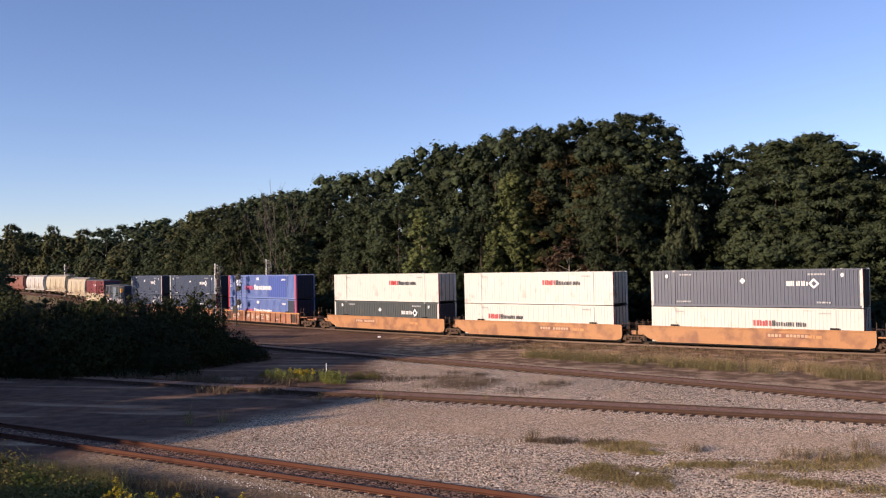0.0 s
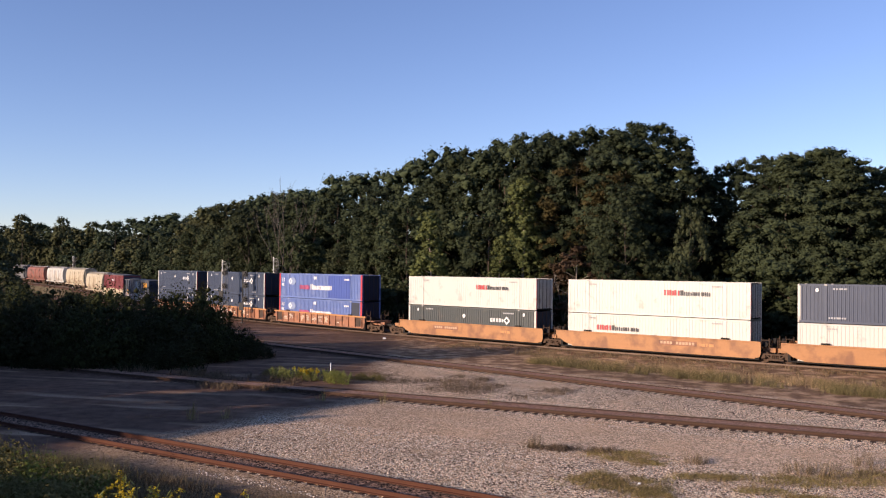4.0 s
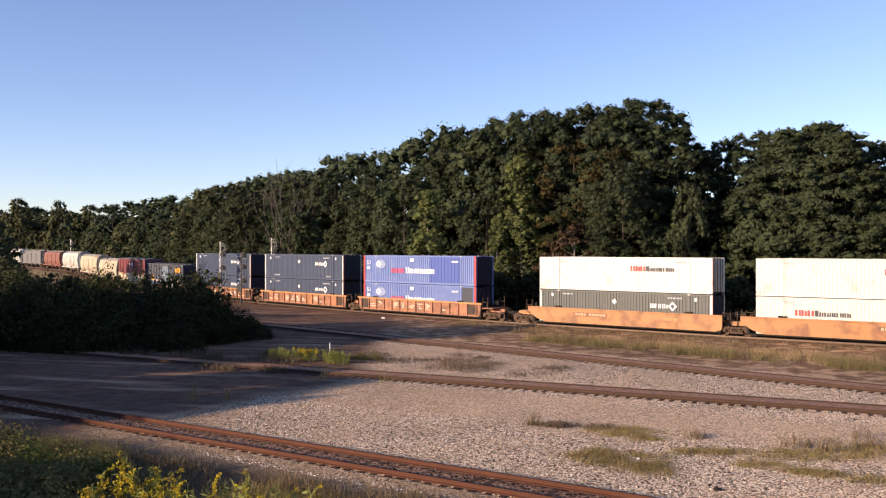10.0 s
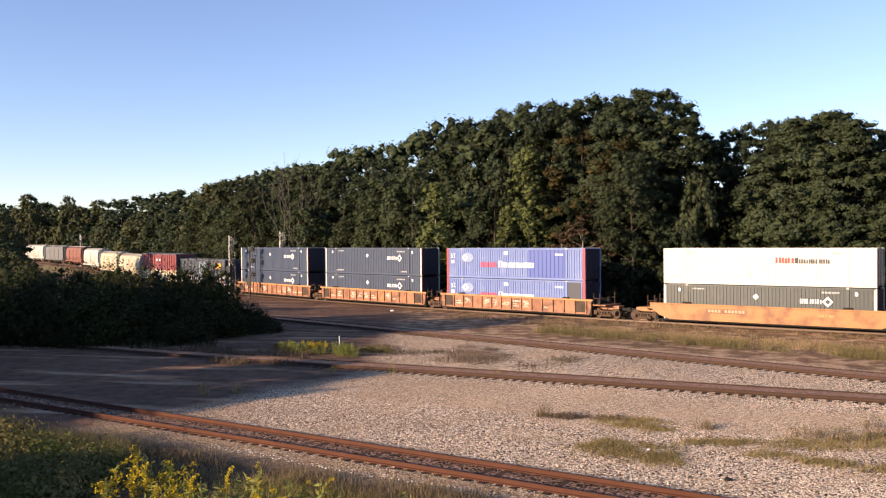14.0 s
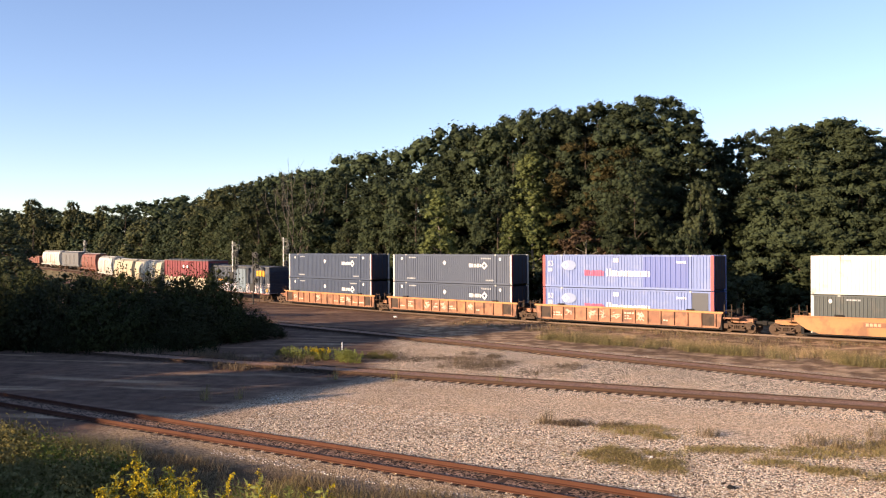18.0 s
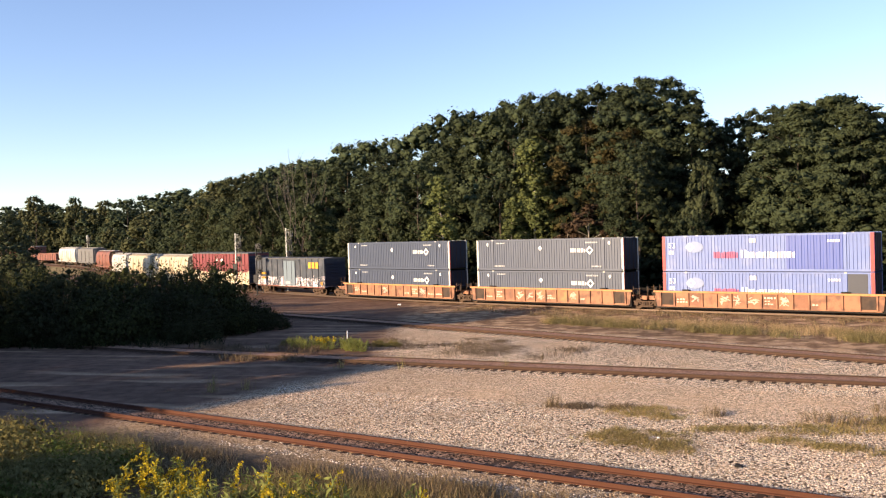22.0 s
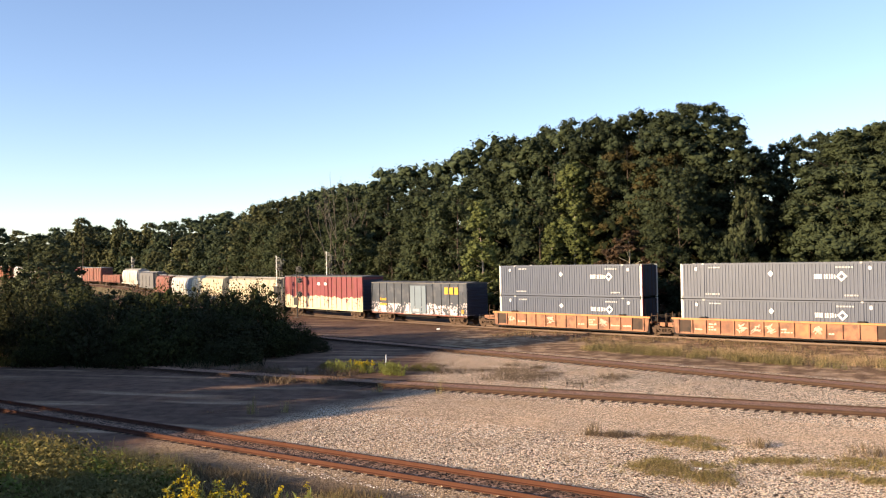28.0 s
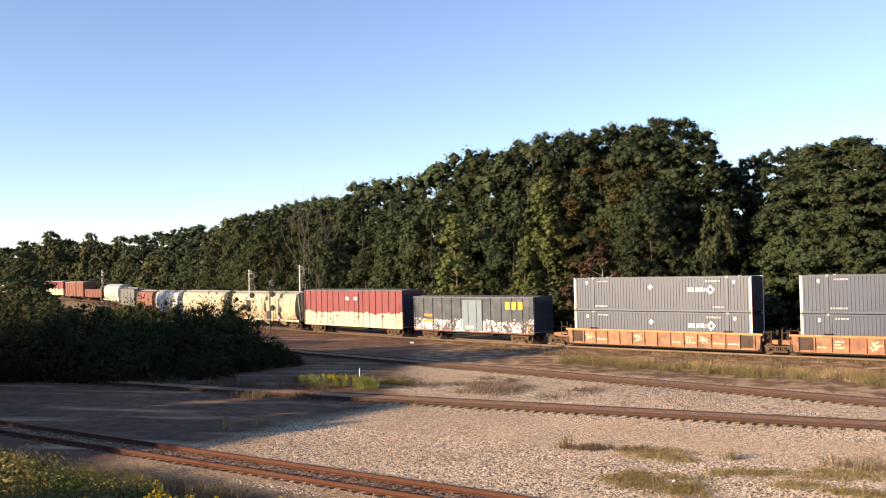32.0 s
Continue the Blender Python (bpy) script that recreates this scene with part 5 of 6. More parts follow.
def shrub(label, H, R, clumps, per, size, leaf, seed, name="bush", category="bush", group="bushes beside the tracks", core=1.8, puff=0.38):
    rng = np.random.default_rng(seed)
    t = thing(name, label, category, group)
    a, q = rng.uniform(0, 2 * np.pi, clumps), rng.uniform(0, 1, clumps)
    r = R * np.sqrt(rng.uniform(0.1, 1, clumps))
    z = H * (0.1 + 0.85 * q) * np.sqrt(np.clip(1 - (r / R) ** 2 * 0.85, 0.1, 1))
    mid = np.stack([r * np.cos(a), r * np.sin(a), z], 1)
    pts = (mid[:, None, :] + rng.normal(size=(clumps, per, 3)) * puff).reshape(-1, 3)
    pts[:, 2] = np.abs(pts[:, 2])
    bm = bmesh.new()
    for m in mid[:26]:
        rod(bm, (rng.normal() * .2, rng.normal() * .2, -.2), tuple(m), 0.05, 0.012, 5)
    part("stem", bm, M["bark"], t)
    out = (unit(pts.reshape(clumps, per, 3) - mid[:, None, :]) + 0.6 * unit(mid - np.array([0, 0, 0.25 * H]))[:, None, :]).reshape(-1, 3)
    V, T, D = with_cores(*sprays(pts, size, rng, out), mid, np.full(clumps, 0.24 * core), 0.8, rng)
    put("foliage", card_mesh("foliage", V, np.zeros((0, 4)), leaf, T, D), t)
    return t


B = [shrub("dense dark green bush in shade beside the tracks", 5.2, 3.6, 200, 60, 0.095, M["leaf_bush"], 31, core=1.15, puff=0.42),
     shrub("dense green bush beside the tracks", 4.2, 3.2, 180, 60, 0.095, M["leaf_shrub"], 32, core=1.15, puff=0.42)]
spots = [(-16, 66, 4.6), (-20, 64, 5.0), (-24.5, 66, 5.2), (-29, 68, 5.4), (-33.5, 70, 5.6), (-39, 73, 6.2), (-18.5, 71, 5.2), (-23, 73, 5.6), (-28, 76, 5.8), (-34, 79, 6.2), (-41, 84, 5.6), (-46, 92, 5.6), (-52, 98, 5.8), (-15.6, 71, 5.4), (-16.4, 76, 6.0), (-48, 80, 5.4), (-54, 88, 5.6), (-12.6, 73.5, 2.6), (-10.6, 71.0, 1.7), (-13.0, 68.2, 2.5), (-14.8, 64.4, 2.0), (-29, 64.4, 2.2), (-22, 63.2, 1.8)]
for k, (x, y, H) in enumerate((x - 4.2, y, H * (0.90, 1.08, 0.98, 1.14)[int(x * y) % 4]) for x, y, H in spots):
    src = B[k % 2]
    m = pose(x, y, -0.3, 0, 0, k * 67) @ Matrix.Diagonal((*(2 * [min(1.0, 0.25 + 0.17 * H)]), H / (5.2 if k % 2 == 0 else 4.2), 1))
    if k < 2:
        src.matrix_basis = m
    else:
        copy_thing(src, m @ Matrix.Diagonal((1 / src.scale[0], 1 / src.scale[1], 1 / src.scale[2], 1)))
# trees beyond the left edge whose shade lies over the yard
SHADE = Vector((sun_dir.x, sun_dir.y)).normalized() / math.tan(radians(SUN_EL))
# last three trees added out of view to lengthen the bushes' shadow
for tx, ty, H in ((-18.3, 34.3, 10), (-21.5, 40.5, 10), (-13.0, 40.6, 11), (-8.5, 43.5, 11), (-6.2, 48, 11), (-7.5, 52, 10.5), (-12, 56.5, 11), (-10, 61, 12), (-9, 66, 11), (-9, 71, 12), (-11, 77, 12), (-0.5, 74.5, 11), (3.5, 76.5, 11), (6.5, 80, 11)):
    for back in (9, 16) if tx > 5 else (0, 7):
        q = Vector((tx, ty)) + SHADE * (H * 0.93) + Vector((sun_dir.x, sun_dir.y)).normalized() * back
        plant(rf.choice((10, 11)), q.x, q.y, H + back * 0.22, tx * 31 + back, 1.25)
# added row of unseen trees, standing in for the bank's shadow at its foot
for k, tx in enumerate(np.arange(-25.2, -5.2, 1.2)):
    q = Vector((tx, 28.2 - 0.18 * max(0.0, -9.5 - tx) - 0.22 * max(0.0, tx + 8))) + SHADE * 6.1
    plant((10, 11)[k % 2], q.x, q.y, 6.0 + 0.3 * (k % 3), k * 41, 1.4)
# unseen trees added behind the camera to dim the sky's fill light
for i in range(11):
    a = radians(100 + i * 10.5)
    d = 26 + 5 * (i % 3)
    plant((10, 11, 9)[i % 3], math.sin(a) * d, math.cos(a) * d - 6, 14 + (i * 7) % 4, i * 53, 1.3)


def join_inner():
    """The uncountable filler trees deep in the wood, coloured shade-dark, as one piece of growth."""
    proto = PROTO[12]
    crown = next(o for o in proto.children if o.name.startswith("crown")).data
    co, nrm, tri = np.zeros(len(crown.vertices) * 3), np.zeros(len(crown.loops) * 3), np.zeros(len(crown.loops), dtype=np.int32)
    crown.vertices.foreach_get("co", co)
    crown.corner_normals.foreach_get("vector", nrm)
    crown.loops.foreach_get("vertex_index", tri)
    co, tri = co.reshape(-1, 3), tri.reshape(-1, 3)
    vn = np.zeros_like(co)
    vn[tri.ravel()] = nrm.reshape(-1, 3)
    V, T, D = [], [], []
    for k, m in enumerate(INNER):
        R = np.array(m)[:3, :3]
        V.append(co @ R.T + np.array(m)[:3, 3])
        D.append(unit(vn @ R.T))
        T.append(tri + k * len(co))
    ob = new("wood_interior", card_mesh("wood_interior", np.concatenate(V), np.zeros((0, 4)), M["leaf_shade_dark"], np.concatenate(T), np.concatenate(D)))
    tagged(ob, "foliage filling the depth of the wood, shade put into its colour", "foliage", kind="stuff")
    for o in (*proto.children, proto):
        bpy.data.objects.remove(o)


join_inner()

# ---- signals beside the line ----
M["mast"] = mat("silver_mast_paint", (0.62, 0.62, 0.60), 0.45, 0.3, 0.1, 2.0)
M["signal_steel"] = mat("dull_galvanised_steel", (0.22, 0.22, 0.215), 0.6, 0.4, 0.2, 3.0)
M["signal_black"] = mat("black_signal_paint", (0.015, 0.015, 0.016), 0.6)


def signal(label, H, m, heads, pole=None):
    c = thing("railway_signal", label, "railway signal", "signals beside the line", m)
    part("base", boxes((-.4, .4, -.4, .4, -.3, .06)), mat("grey_concrete", (0.16, 0.15, 0.135), 0.9, 0, 0.2, 3), c, bevel=0.03)
    part("mast", rod(bmesh.new(), (0, 0, .06), (0, 0, H + .05), 0.085, n=10), pole or M["mast"], c)
    bm = bmesh.new()
    for x in (-.2, .2):
        rod(bm, (.62 + x * .9, .12, .2), (.50 + x * .9, .12, H - .5), .028, n=6)
    for k in range(int((H - 1) / .4)):
        rod(bm, (.44, .12, .6 + k * .4), (.80, .12, .6 + k * .4), .018, n=5)
    part("ladder", bm, pole or M["signal_steel"], c)
    part("platform", boxes((.1, .8, -.35, .35, H - 1.15, H - 1.11)), (pole or M["signal_steel"]), c)
    bm = bmesh.new()
    for x, y in ((.1, -.35), (.8, -.35), (.8, .35)):
        rod(bm, (x, y, H - 1.12), (x, y, H - .35), .022, n=5)
    rod(bm, (.1, -.35, H - .35), (.8, -.35, H - .35), .022, n=5)
    rod(bm, (.8, -.35, H - .35), (.8, .35, H - .35), .022, n=5)
    part("guard_rail", bm, (pole or M["signal_steel"]), c)
    part("bracket", boxes((-.05, .55, -.2, -.12, H - .55, H - .45), (-.05, .55, -.2, -.12, H - .2, H - .12)), pole or M["signal_steel"], c)
    for z in heads:
        h = part("signal_head", rod(rod(bmesh.new(), (.46, -.18, z), (.46, -.26, z), .38, n=18), (.46, -.1, z), (.46, -.2, z), .16, n=12), M["signal_black"], c)
        box_bm = boxes((.05, .40, -.16, -.10, z - .05, z + .05))
        part("arm", box_bm, pole or M["signal_steel"], h)
        for dx, dz in ((0, .17), (-.15, -.09), (.15, -.09)):
            part("lens_hood", rod(bmesh.new(), (.46 + dx, -.27, z + dz), (.46 + dx, -.52, z + dz), .085, n=10), M["signal_black"], h)
    part("relay_box", boxes((-.35, .25, -.3, -.12, H - 4.9, H - 3.9)), M["signal_black"], c, bevel=0.02)
    return c


signal("silver signal mast with ladder and black round heads", 7.9, pose(-27.9, 115.9, -.25, 0, 0, -15), (6.3, 4.6))
signal("dark signal mast with three black heads before the line", 6.5, pose(-24.7, 113.4, -.25, 0, 0, -15), (6.2, 4.75, 3.0), M["signal_black"])
signal("silver signal mast with ladder beyond the line", 8.4, pose(-21.97, 119.7, -.25, 0, 0, -15), (6.6, 5.0))
signal("distant silver signal mast beside the far curve", 9.0, pose(-86, 211, -.25, 0, 0, -25), (7.4, 5.6))
signal("distant silver signal mast beyond the far curve", 8.0, pose(-81, 224, -.25, 0, 0, -25), (6.8, 5.2))


# ---- dead trees ----
M["bark_dead"] = mat("grey_dead_bark", (0.135, 0.115, 0.095), 0.9, 0, 0.25, 2.0, 0.4, 14, stretch=(4, 4, 1))
def bare_tree(label, H, seed, wood, needles=None):
    rng = np.random.default_rng(seed)
    t = thing("tree", label, "tree", "dead trees", None)
    bm = bmesh.new()
    tips = []

    def grow(a, d, L, r, depth):
        b = a + d * L
        rod(bm, a, b, r, r * .62, 5)
        if depth == 0:
            tips.append(b)
            return
        for k in range(3 if needles and depth > 1 else 2):
            v = (d + Vector(rng.normal(size=3)) * .26 + Vector((0, 0, .30))).normalized()
            grow(b, v, L * rng.uniform(.58, .85), r * .6, depth - 1)
    for k in range(2):
        grow(Vector((rng.normal() * .5, rng.normal() * .5, -.3)), Vector((rng.normal() * .14, rng.normal() * .14, 1)).normalized(), H * .36, .13, 4)
    part("trunk", bm, wood, t)
    if needles:
        P = np.array([tuple(q) for q in tips])
        pts = (P[:, None, :] + rng.normal(size=(len(P), 9, 3)) * .35).reshape(-1, 3)
        put("crown", card_mesh("crown", *cards(pts, .2, rng), needles), t)
    return t


for lab, H, sd, x, y, nd in (("bare pale dead tree before the wood", 17, 41, -24.0, 133, None), ("bare pale dead tree before the wood", 16.6, 42, -22.3, 135, None),
                             ("bare pale dead branches", 6, 45, 12.6, 90, None)):
    bare_tree(lab, H, sd, M["bark_dead"], M[nd] if nd else None).matrix_basis = pose(x, y, -.3, 0, 0, sd * 50)


# ---- grass and weeds ----
M["straw"] = leaf_mat("golden_straw_grass", (0.41, 0.29, 0.165), 0.4, 0.1, 0.3)
M["straw_green"] = leaf_mat("green_tall_grass", (0.205, 0.170, 0.080), 0.4, 0.1, 0.3)
M["turf"] = leaf_mat("low_olive_turf", (0.32, 0.25, 0.105), 0.45, 0.1, 0.3)
M["dry"] = leaf_mat("dry_tan_grass", (0.245, 0.18, 0.105), 0.4, 0.1, 0.3)
M["bank_grass"] = leaf_mat("olive_bank_grass", (0.26, 0.215, 0.090), 0.4, 0.1, 0.3)
M["brush"] = leaf_mat("brown_dead_brush", (0.165, 0.120, 0.080), 0.4, 0.1, 0.2)
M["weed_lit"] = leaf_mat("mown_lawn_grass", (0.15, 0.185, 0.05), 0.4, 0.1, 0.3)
M["weed"] = leaf_mat("green_weed_leaves", (0.150, 0.178, 0.045), 0.22, 0.15, 0.3)
M["weed_olive"] = leaf_mat("olive_weed_leaves", (0.205, 0.178, 0.068), 0.22, 0.15, 0.3)
M["yellow"] = leaf_mat("goldenrod_flowers", (0.58, 0.44, 0.04), 0.3, 0.1, 0.35)
# sunlight put into the leaf colour, brighter than the other weeds
M["stalk_leaf"] = leaf_mat("sunlit_goldenrod_leaves", (0.27, 0.285, 0.085), 0.3, 0.1, 0.4)


def blades(roots, height, rng, width=0.02, lean=0.25):
    """Tapered grass blades on roots (n x 3): verts and faces."""
    n = len(roots)
    h = height * rng.uniform(.5, 1.25, n)
    a = rng.uniform(0, 2 * np.pi, n)
    u = np.stack([np.cos(a), np.sin(a), np.zeros(n)], 1) * width
    tip = roots + np.stack([rng.normal(size=n) * lean * h, rng.normal(size=n) * lean * h, h], 1)
    mid = roots * .5 + tip * .5 + np.array([0, 0, .08]) * h[:, None]
    V = np.stack([roots - u, roots + u, mid + u * .8, tip, mid - u * .8], 1)
    V = np.stack([V[:, 0], V[:, 1], V[:, 2], V[:, 4], V[:, 4], V[:, 2], V[:, 3], V[:, 3] + u * .15], 1).reshape(-1, 3)
    return V, np.arange(8 * n).reshape(-1, 4)


def meadow(label, spots, height, per, material, seed, radius=.22, width=.02, lean=.25, name="tall_grass"):
    rng = np.random.default_rng(seed)
    R = np.repeat(np.array(spots), per, axis=0)
    R[:, :2] += rng.normal(size=(len(R), 2)) * radius
    z = np.array([ground_z(x, y) for x, y in np.array(spots)[:, :2]])
    R = np.column_stack([R[:, 0], R[:, 1], np.repeat(z, per) - .03])
    V, F = blades(R, height * np.repeat(rng.uniform(.55, 1.3, len(spots)), per), rng, width, lean)
    tagged(new(name, card_mesh(name, V, F, material)), label, "grass", kind="stuff")


rg = np.random.default_rng(77)


def band(n, a, b, w0, w1, bias=1.0):
    """Random spots along the line a-b, w0..w1 metres to its left, in uneven tufts."""
    a, b = np.array(a, float), np.array(b, float)
    d = (b - a) / np.linalg.norm(b - a)
    nn = np.array([-d[1], d[0]])
    k = rg.uniform(0, 1, n * 3)
    o = w0 + (w1 - w0) * rg.uniform(0, 1, n * 3) ** bias
    P = a + np.outer(k, b - a) + np.outer(o, nn)
    keep = np.array([noise.noise((p[0] * .30, p[1] * .30, 5)) + .6 * noise.noise((p[0] * .95, p[1] * .95, 8)) for p in P]) > rg.uniform(-.30, .30, n * 3)
    return P[keep][:n]


def disc(n, x, y, rx, ry, turn=-33):
    a, r = rg.uniform(0, 2 * np.pi, n), np.sqrt(rg.uniform(0, 1, n)) * rg.uniform(.8, 1.15, n)
    r = np.where(rg.uniform(0, 1, n) < .3, r * rg.uniform(1.0, 1.7, n), r)
    c, s = math.cos(radians(turn)), math.sin(radians(turn))
    px, py = rx * r * np.cos(a), ry * r * np.sin(a)
    P = np.stack([x + px * c - py * s, y + px * s + py * c], 1)
    keep = np.array([noise.noise((p[0] * 1.1, p[1] * 1.1, 2)) for p in P]) > rg.uniform(-.45, .15, n)
    return P[keep] if keep.sum() > 2 else P


meadow("golden straw grass in a strip beside the main line", band(1500, (6.2, 69.5), (40, 38.5), .6, 5.2, 1.0), .40, 14, M["straw"], 1, .22, .010, .45)
meadow("green tall grass among straw beside the main line", band(900, (7, 68.8), (40, 38.5), -.2, 2.6, 1.2), .52, 17, M["straw_green"], 2, .20, .010, .38)
meadow("short straw grass up to the ballast of the main line", band(1200, (-2, 80), (40, 43), 2.5, 9), .26, 7, M["dry"], 3)
low = np.concatenate([disc(420, 6.2, 30.6, 1.55, 1.1), disc(90, 7.1, 28.9, .55, .4), disc(110, 7.3, 35.4, 1.5, .5, -15), disc(110, 7.4, 34.3, 1.2, .5), disc(120, 9.7, 31.6, 1.2, .4, 5), disc(200, 13.4, 31.2, 2.4, .8, 0),
                      disc(120, 16.0, 32.3, 1.6, .9, 0), disc(110, 12.2, 28.6, 1.0, .4, -20), disc(90, 14.3, 27.4, 1.3, .5, -30), disc(60, 10.8, 29.8, 1.0, .25, 0), disc(120, 18.2, 30.5, 2.0, 1.0)])
meadow("low olive turf patches in the gravel", low, .13, 20, M["turf"], 4, .14, .012, .7, "turf")
meadow("low brown dry grass among the turf in the gravel", low[::2] + rg.normal(size=(len(low[::2]), 2)) * .35, .15, 9, M["straw"], 14, .16, .010, .6, "turf")
meadow("dry standing weeds in the gravel", np.concatenate([disc(26, 14.2, 32.4, 1.6, .8, 0), disc(10, 9.9, 34.0, .5, .4), disc(14, 3.9, 36.6, .2, .2), disc(10, 16.8, 33.5, 1.0, .8)]), .55, 14, M["dry"], 5, .12, .010, .3)
meadow("dry grass and weeds between the yard tracks", np.concatenate([band(420, (-6, 59.5), (7, 51.5), -2.6, 2.4), disc(30, 3.0, 58.2, .4, .3), disc(24, 1.4, 59.5, .4, .4)]), .28, 10, M["brush"], 6, .30, .011, .5)
meadow("green weeds standing in the gravel", np.concatenate([disc(5, -6.2, 48.9, .15, .15), disc(7, -11.5, 42.4, .25, .2), disc(5, -9.9, 42.8, .2, .2), disc(4, -2.8, 47.9, .15, .1), disc(4, 2.8, 47.0, .1, .1)]), .75, 7, M["bank_grass"], 7, .09, .009, .15)
meadow("dry tan grass along the near siding", band(1300, (-20, 35.8), (3, 23.2), -1.7, .5), .34, 13, M["dry"], 8, .22, .010, .35)
meadow("olive grass at the foot of the bank", band(420, (-5.5, 26.2), (4, 20.4), -1.6, .3), .45, 14, M["bank_grass"], 22, .25, .009, .35)
meadow("tall olive grass among the weeds on the bank", band(2600, (-24, 36.6), (-10.5, 29.6), -4.5, .4), 0.75, 14, M["bank_grass"], 18, .28, .007, .28)
# blades in the shade-dark leaf colour where the bushes meet the ground
meadow("low growth at the foot of the bushes, coloured dark for shade", band(420, (-46, 68), (-16, 60.5), -1.6, 1.2), .7, 9, M["leaf_shade_dark"], 20, .3, .03, .45)
meadow("brown dry brush in the shade beside the yard track", np.concatenate([band(240, (-22, 61.5), (-8, 54.5), -1.2, 1.6), disc(60, -13, 53.4, 1.6, .5), disc(50, -9.5, 52.4, 1.4, .4)]), .42, 12, M["brush"], 19, .25, .014, .45)
meadow("dark dead brush lying in the gravel", disc(150, 5.3, 36.2, 1.9, .34, -12), .20, 14, M["brush"], 21, .16, .010, .6)
meadow("scattered dry tufts over the yard gravel", np.stack([rg.uniform(-14, 26, 260), rg.uniform(30, 62, 260)], 1), .12, 9, M["dry"], 9, .15, .012, .5, "turf")
lawn = np.stack([rg.uniform(-13, 3, 9000), rg.uniform(2.5, 13, 9000)], 1)
lawn = lawn[(0.86 * lawn[:, 1] + 0.5 * lawn[:, 0] < 4.9) & (0.86 * lawn[:, 1] + 0.5 * lawn[:, 0] > 2.2)]
meadow("short green lawn on the bank below the camera", lawn, .035, 12, M["weed_lit"], 10, .09, .004, .7, "turf")


def goldenrod(label, n, H, R, seed, flower=1.0, leaf=.05, bloom=.022, plume=.16):
    rng = np.random.default_rng(seed)
    t = thing("goldenrod", label, "wildflowers", "goldenrod clumps")
    bm = bmesh.new()
    L, Fl = [], []
    for k in range(n):
        a, r = rng.uniform(0, 2 * np.pi), R * math.sqrt(rng.uniform())
        b = Vector((r * math.cos(a) * .6, r * math.sin(a) * .6, -.1))
        h = H * (1.0 if k == 0 else rng.uniform(.74, .98))
        top = Vector((r * math.cos(a), r * math.sin(a), 0)) + Vector((rng.normal() * .05, rng.normal() * .05, h))
        rod(bm, b, top, .007, .003, 4)
        for q in np.linspace(.12, 1.0, 46):
            p = b.lerp(top, q)
            w = .016 + .030 * math.sin(min(1.0, 1.25 * (1 - q) + .1) * 1.57)
            L.append([p.x + rng.normal() * w, p.y + rng.normal() * w, p.z + .01])
        if rng.uniform() < flower:          # arching plumes at the tip of the stalk
            for side in range(4):
                d = Vector((rng.normal(), rng.normal(), 0)).normalized() * plume * rng.uniform(.25, .75)
                lift = rng.uniform(-.9, .1) * plume
                for q in range(24):
                    f = rng.uniform()
                    p = top + d * f + Vector((0, 0, lift - .3 * plume + plume * .75 * f * (1.7 - f)))
                    j = plume * .07
                    Fl.append([p.x + rng.normal() * j, p.y + rng.normal() * j, p.z + rng.normal() * j])
    tagged(part("stalk", bm, M["stalk_leaf"], t), kind="stuff")
    put("foliage", card_mesh("foliage", *cards(np.array(L), leaf, rng, .9, .20), M["stalk_leaf"]), t)
    if Fl:
        tagged(put("flower_head", card_mesh("flower_head", *cards(np.array(Fl), bloom, rng), M["yellow"]), t), kind="stuff")
    return t


G = [goldenrod("yellow goldenrod clump in flower on the bank", 6, 1.05, .12, 51, .85, .045, .014), goldenrod("green and yellow goldenrod clump on the bank", 6, 1.05, .12, 52, .3, .045, .013, .12), goldenrod("tall green leafy weed stalks on the bank", 5, 1.05, .10, 53, 0, .05),
     goldenrod("low green and yellow goldenrod clump between the yard tracks", 30, .8, .7, 54, .32, .07, .032, .2), goldenrod("low leafy green weeds between the yard tracks", 30, .8, .7, 55, .06, .07, .032, .2)]
# x, y, kind, height: the tall tops along the brow of the bank
gold_spots = [(-3.06, 8.04, 0, 0.80), (-2.83, 8.13, 0, 1.04), (-2.70, 8.17, 0, 1.08), (-2.62, 8.22, 1, 1.06), (-2.47, 8.24, 0, 1.12), (-2.26, 8.28, 1, 1.05), (-2.07, 8.35, 1, 1.30), (-1.92, 8.39, 2, 1.26), (-1.76, 8.42, 2, 1.38),
              (-1.45, 8.48, 0, 1.40), (-1.24, 8.52, 0, 1.48), (-1.08, 8.53, 0, 1.42), (-0.86, 8.55, 1, 1.40), (-0.62, 8.60, 2, 1.42)]
rh = random.Random(12)
for x in np.arange(-2.5, -0.3, .115):           # lower stalks crowded before them
    y = 8.0 + .16 * (x + 2.5) + rh.uniform(-.22, .14)
    gold_spots.append((float(x), y, rh.choice((2, 2, 1, 2, 2, 0)), (0.96 + .26 * (x + 2.5)) * rh.uniform(.84, 1.08)))
placed = set()


def set_weeds(k, m):
    if k not in placed:
        placed.add(k)
        G[k].matrix_basis = m
    else:
        sc = G[k].scale
        copy_thing(G[k], m @ Matrix.Diagonal((1 / sc[0], 1 / sc[1], 1 / sc[2], 1)))


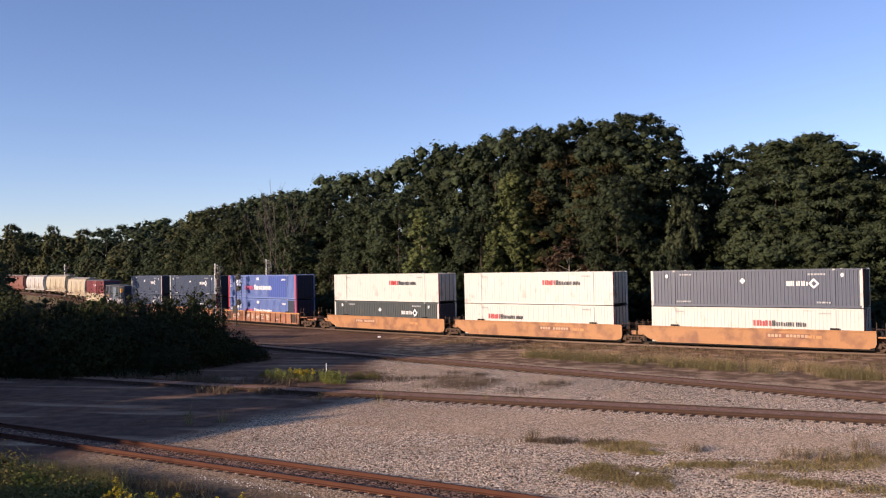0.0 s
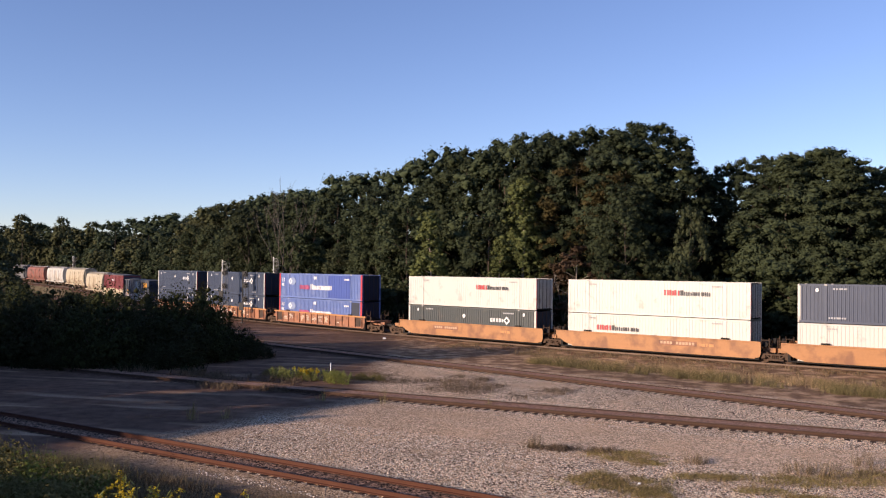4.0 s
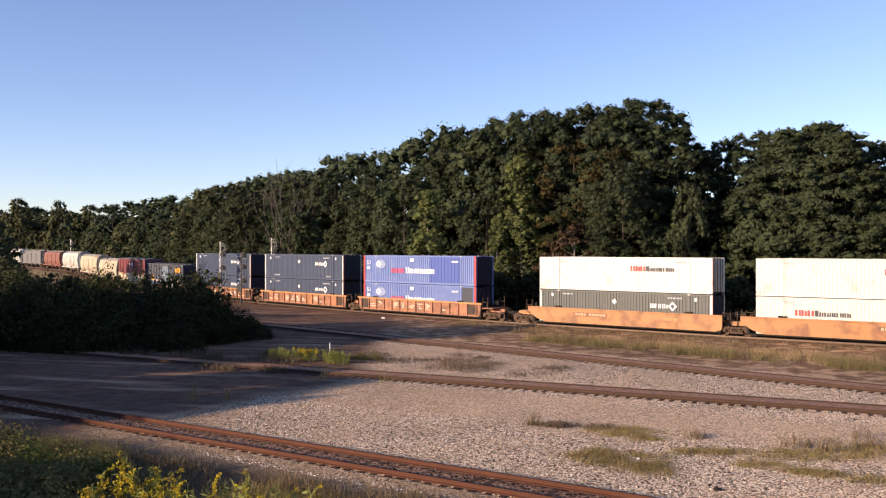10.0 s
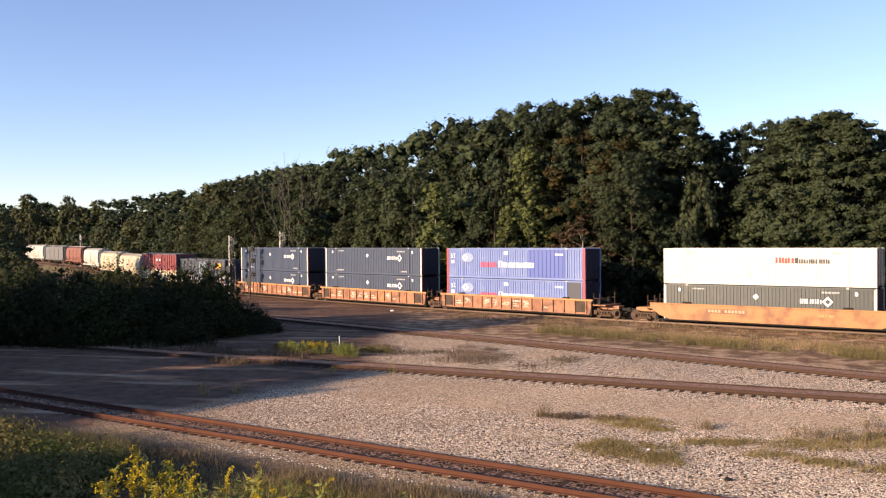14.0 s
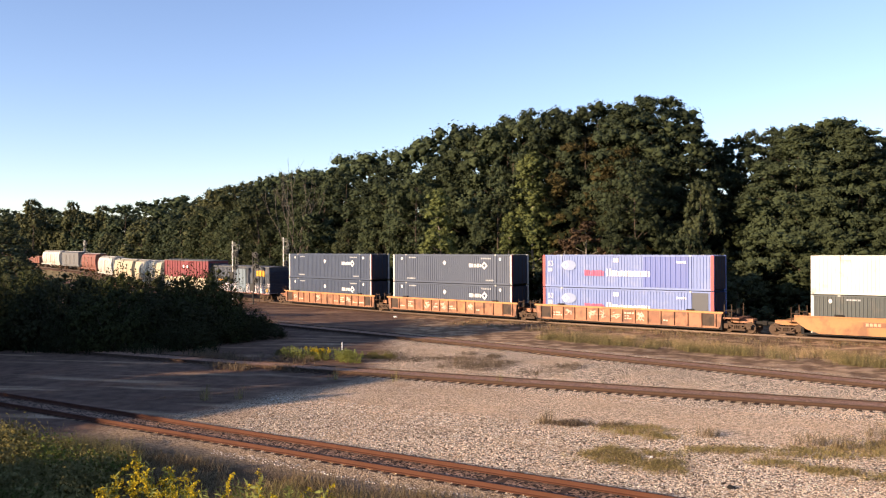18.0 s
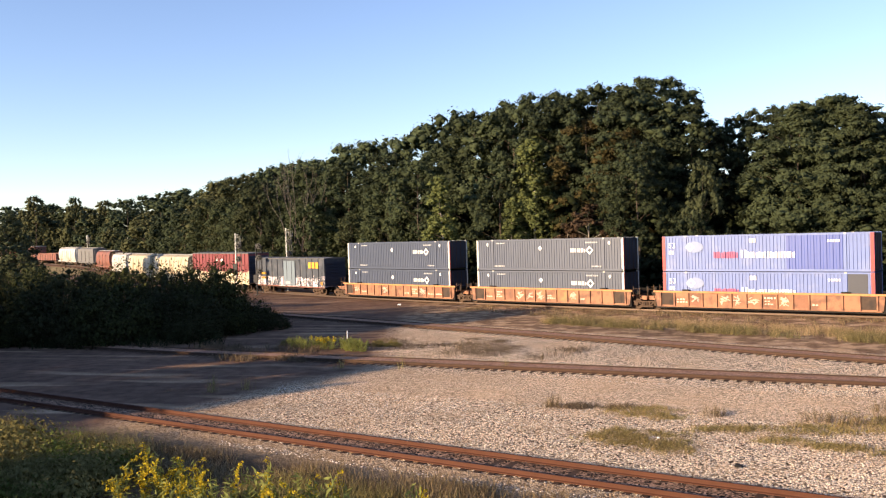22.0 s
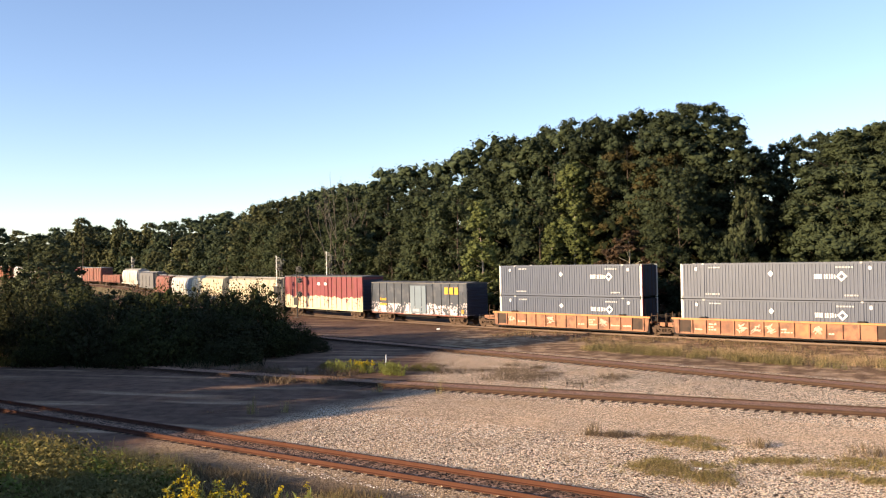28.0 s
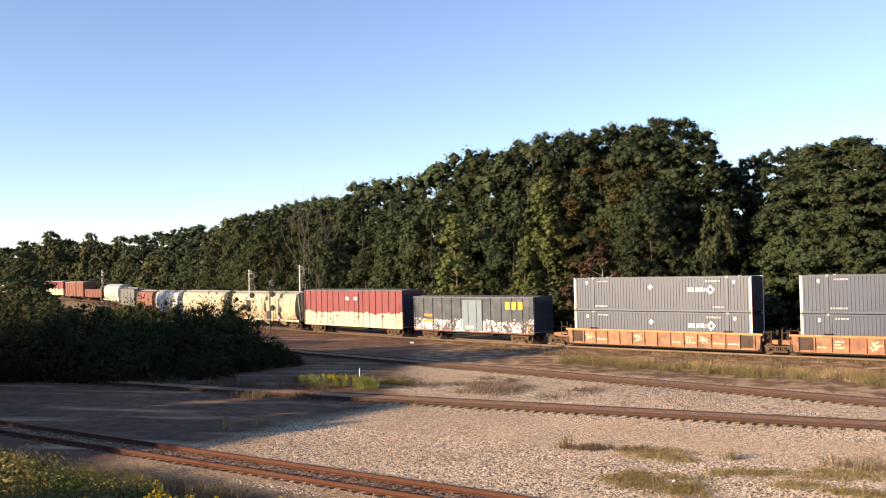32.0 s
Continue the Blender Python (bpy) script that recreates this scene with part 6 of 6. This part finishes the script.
for i, (x, y, k, tall) in enumerate(gold_spots):
    set_weeds(k, pose(x, y, ground_z(x, y), 0, 0, i * 71) @ Matrix.Diagonal((1.0, 1.0, tall / 1.05, 1)))
for i, (x, y, k) in enumerate(((-10.3, 58.5, 4), (-9.4, 57.6, 4), (-8.6, 57.9, 3), (-8.0, 57.2, 3), (-6.9, 57.0, 4), (-5.9, 55.6, 4), (-6.4, 56.2, 4))):
    set_weeds(k, pose(x, y, -.25, 0, 0, i * 50))
W = [shrub("olive green weeds on the bank beside the siding", 0.85, 1.1, 60, 44, .05, M["weed_olive"], 61, "weeds", "weeds", "weeds on the bank", core=0.5, puff=0.2),
     shrub("green weeds on the bank beside the siding", 0.75, 1.1, 60, 44, .05, M["weed"], 62, "weeds", "weeds", "weeds on the bank", core=0.5, puff=0.2)]
rw = random.Random(9)
i = 0
for a in np.arange(-24, -10.4, 1.0):
    for o in (-2.0, -0.6, 0.8, 2.2, 3.7):
        x, y = a + rw.uniform(-.4, .4), 25.3 - .52 * (a + 9) - o + rw.uniform(-.4, .4)
        m = pose(x, y, ground_z(x, y) - .05, 0, 0, rw.uniform(0, 360))
        if i < 2:
            W[i].matrix_basis = m
        else:
            copy_thing(W[rw.choice((0, 0, 1))], m @ Matrix.Scale(rw.uniform(.65, 1.5), 4))
        i += 1

for i, (x, y) in enumerate(((-9.0, 58.0), (-7.0, 58.2), (-5.2, 57.4), (-4.2, 57.0), (-11.4, 59.4))):
    copy_thing(W[0], pose(x + .3, y + .5, -.25, 0, 0, i * 40) @ Matrix.Scale(0.5, 4))


# ---- loose stones on the gravel, one litter piece and a marker stake ----
def stones(n, seed):
    rng = np.random.default_rng(seed)
    base = np.array([(0, 0, .6), (1, 0, 0), (0, 1, 0), (-1, 0, 0), (0, -1, 0), (0, 0, -.6)], float)
    F0 = np.array([(0, 1, 2), (0, 2, 3), (0, 3, 4), (0, 4, 1), (5, 2, 1), (5, 3, 2), (5, 4, 3), (5, 1, 4)])
    x = rng.uniform(-8.5, 22, n)
    y = 24 + rng.uniform(0, 1, n) ** 1.3 * 22 - .5 * np.minimum(x, 12)
    clear = ((y + .55 * x > 39) & (y + .55 * x < 46)) | (y + .6576 * x < 25.9)
    x, y = x[~clear], y[~clear]
    n = len(x)
    r = rng.uniform(.018, .045, n)
    V = base[None] * (r[:, None, None] * rng.uniform(.6, 1.2, (n, 6, 3))) + np.stack([x, y, np.array([ground_z(p, q) for p, q in zip(x, y)]) + r * .25], 1)[:, None, :]
    F = (F0[None] + np.arange(n)[:, None, None] * 6).reshape(-1, 3)
    return mesh_of("gravel_stones", V.reshape(-1, 3).tolist(), F.tolist(), mat("pale_ballast_stone", (0.60, 0.51, 0.42), .9, 0, .3, 8, island=.7))


tagged(new("gravel_stones", stones(30000, 3)), "loose pale ballast stones lying over the yard", "gravel", kind="stuff")
lit = thing("litter", "small white scrap lying on the turf", "litter", m=pose(6.86, 30.15, -.12))
part("scrap", boxes((-.05, .05, -.035, .035, 0, .06)), M["mark"], lit, bevel=.02)
rock = thing("rock", "dark lump of rock on pale gravel", "rock", m=pose(8.46, 26.7, -.2))
bm = bmesh.new()
bmesh.ops.create_icosphere(bm, subdivisions=2, radius=.13)
for v in bm.verts:
    v.co *= 1 + .35 * noise.noise(v.co * 6)
    v.co.z *= .6
part("lump", bm, M["black"], rock)
stake = thing("marker_stake", "thin white stake among yellow weeds", "marker", m=pose(-6.9, 58.3, -.2))
part("post", rod(bmesh.new(), (0, 0, 0), (0, 0, 1.0), .035, n=6), M["mark"], stake)
sc = thing("litter", "white scrap beside the main line", "litter", m=pose(-5.2, 88.6, -.1))
part("scrap", boxes((-.17, .17, -.12, .12, 0, .16)), M["mark"], sc, bevel=.04)


# ---- ties of the tracks ----
for (th, P, s), top in ((T1, -0.02), (T2, -0.03), (T3, -0.03)):
    lay_ties(th, P, s, top, rngt, 0, 170)

motions()
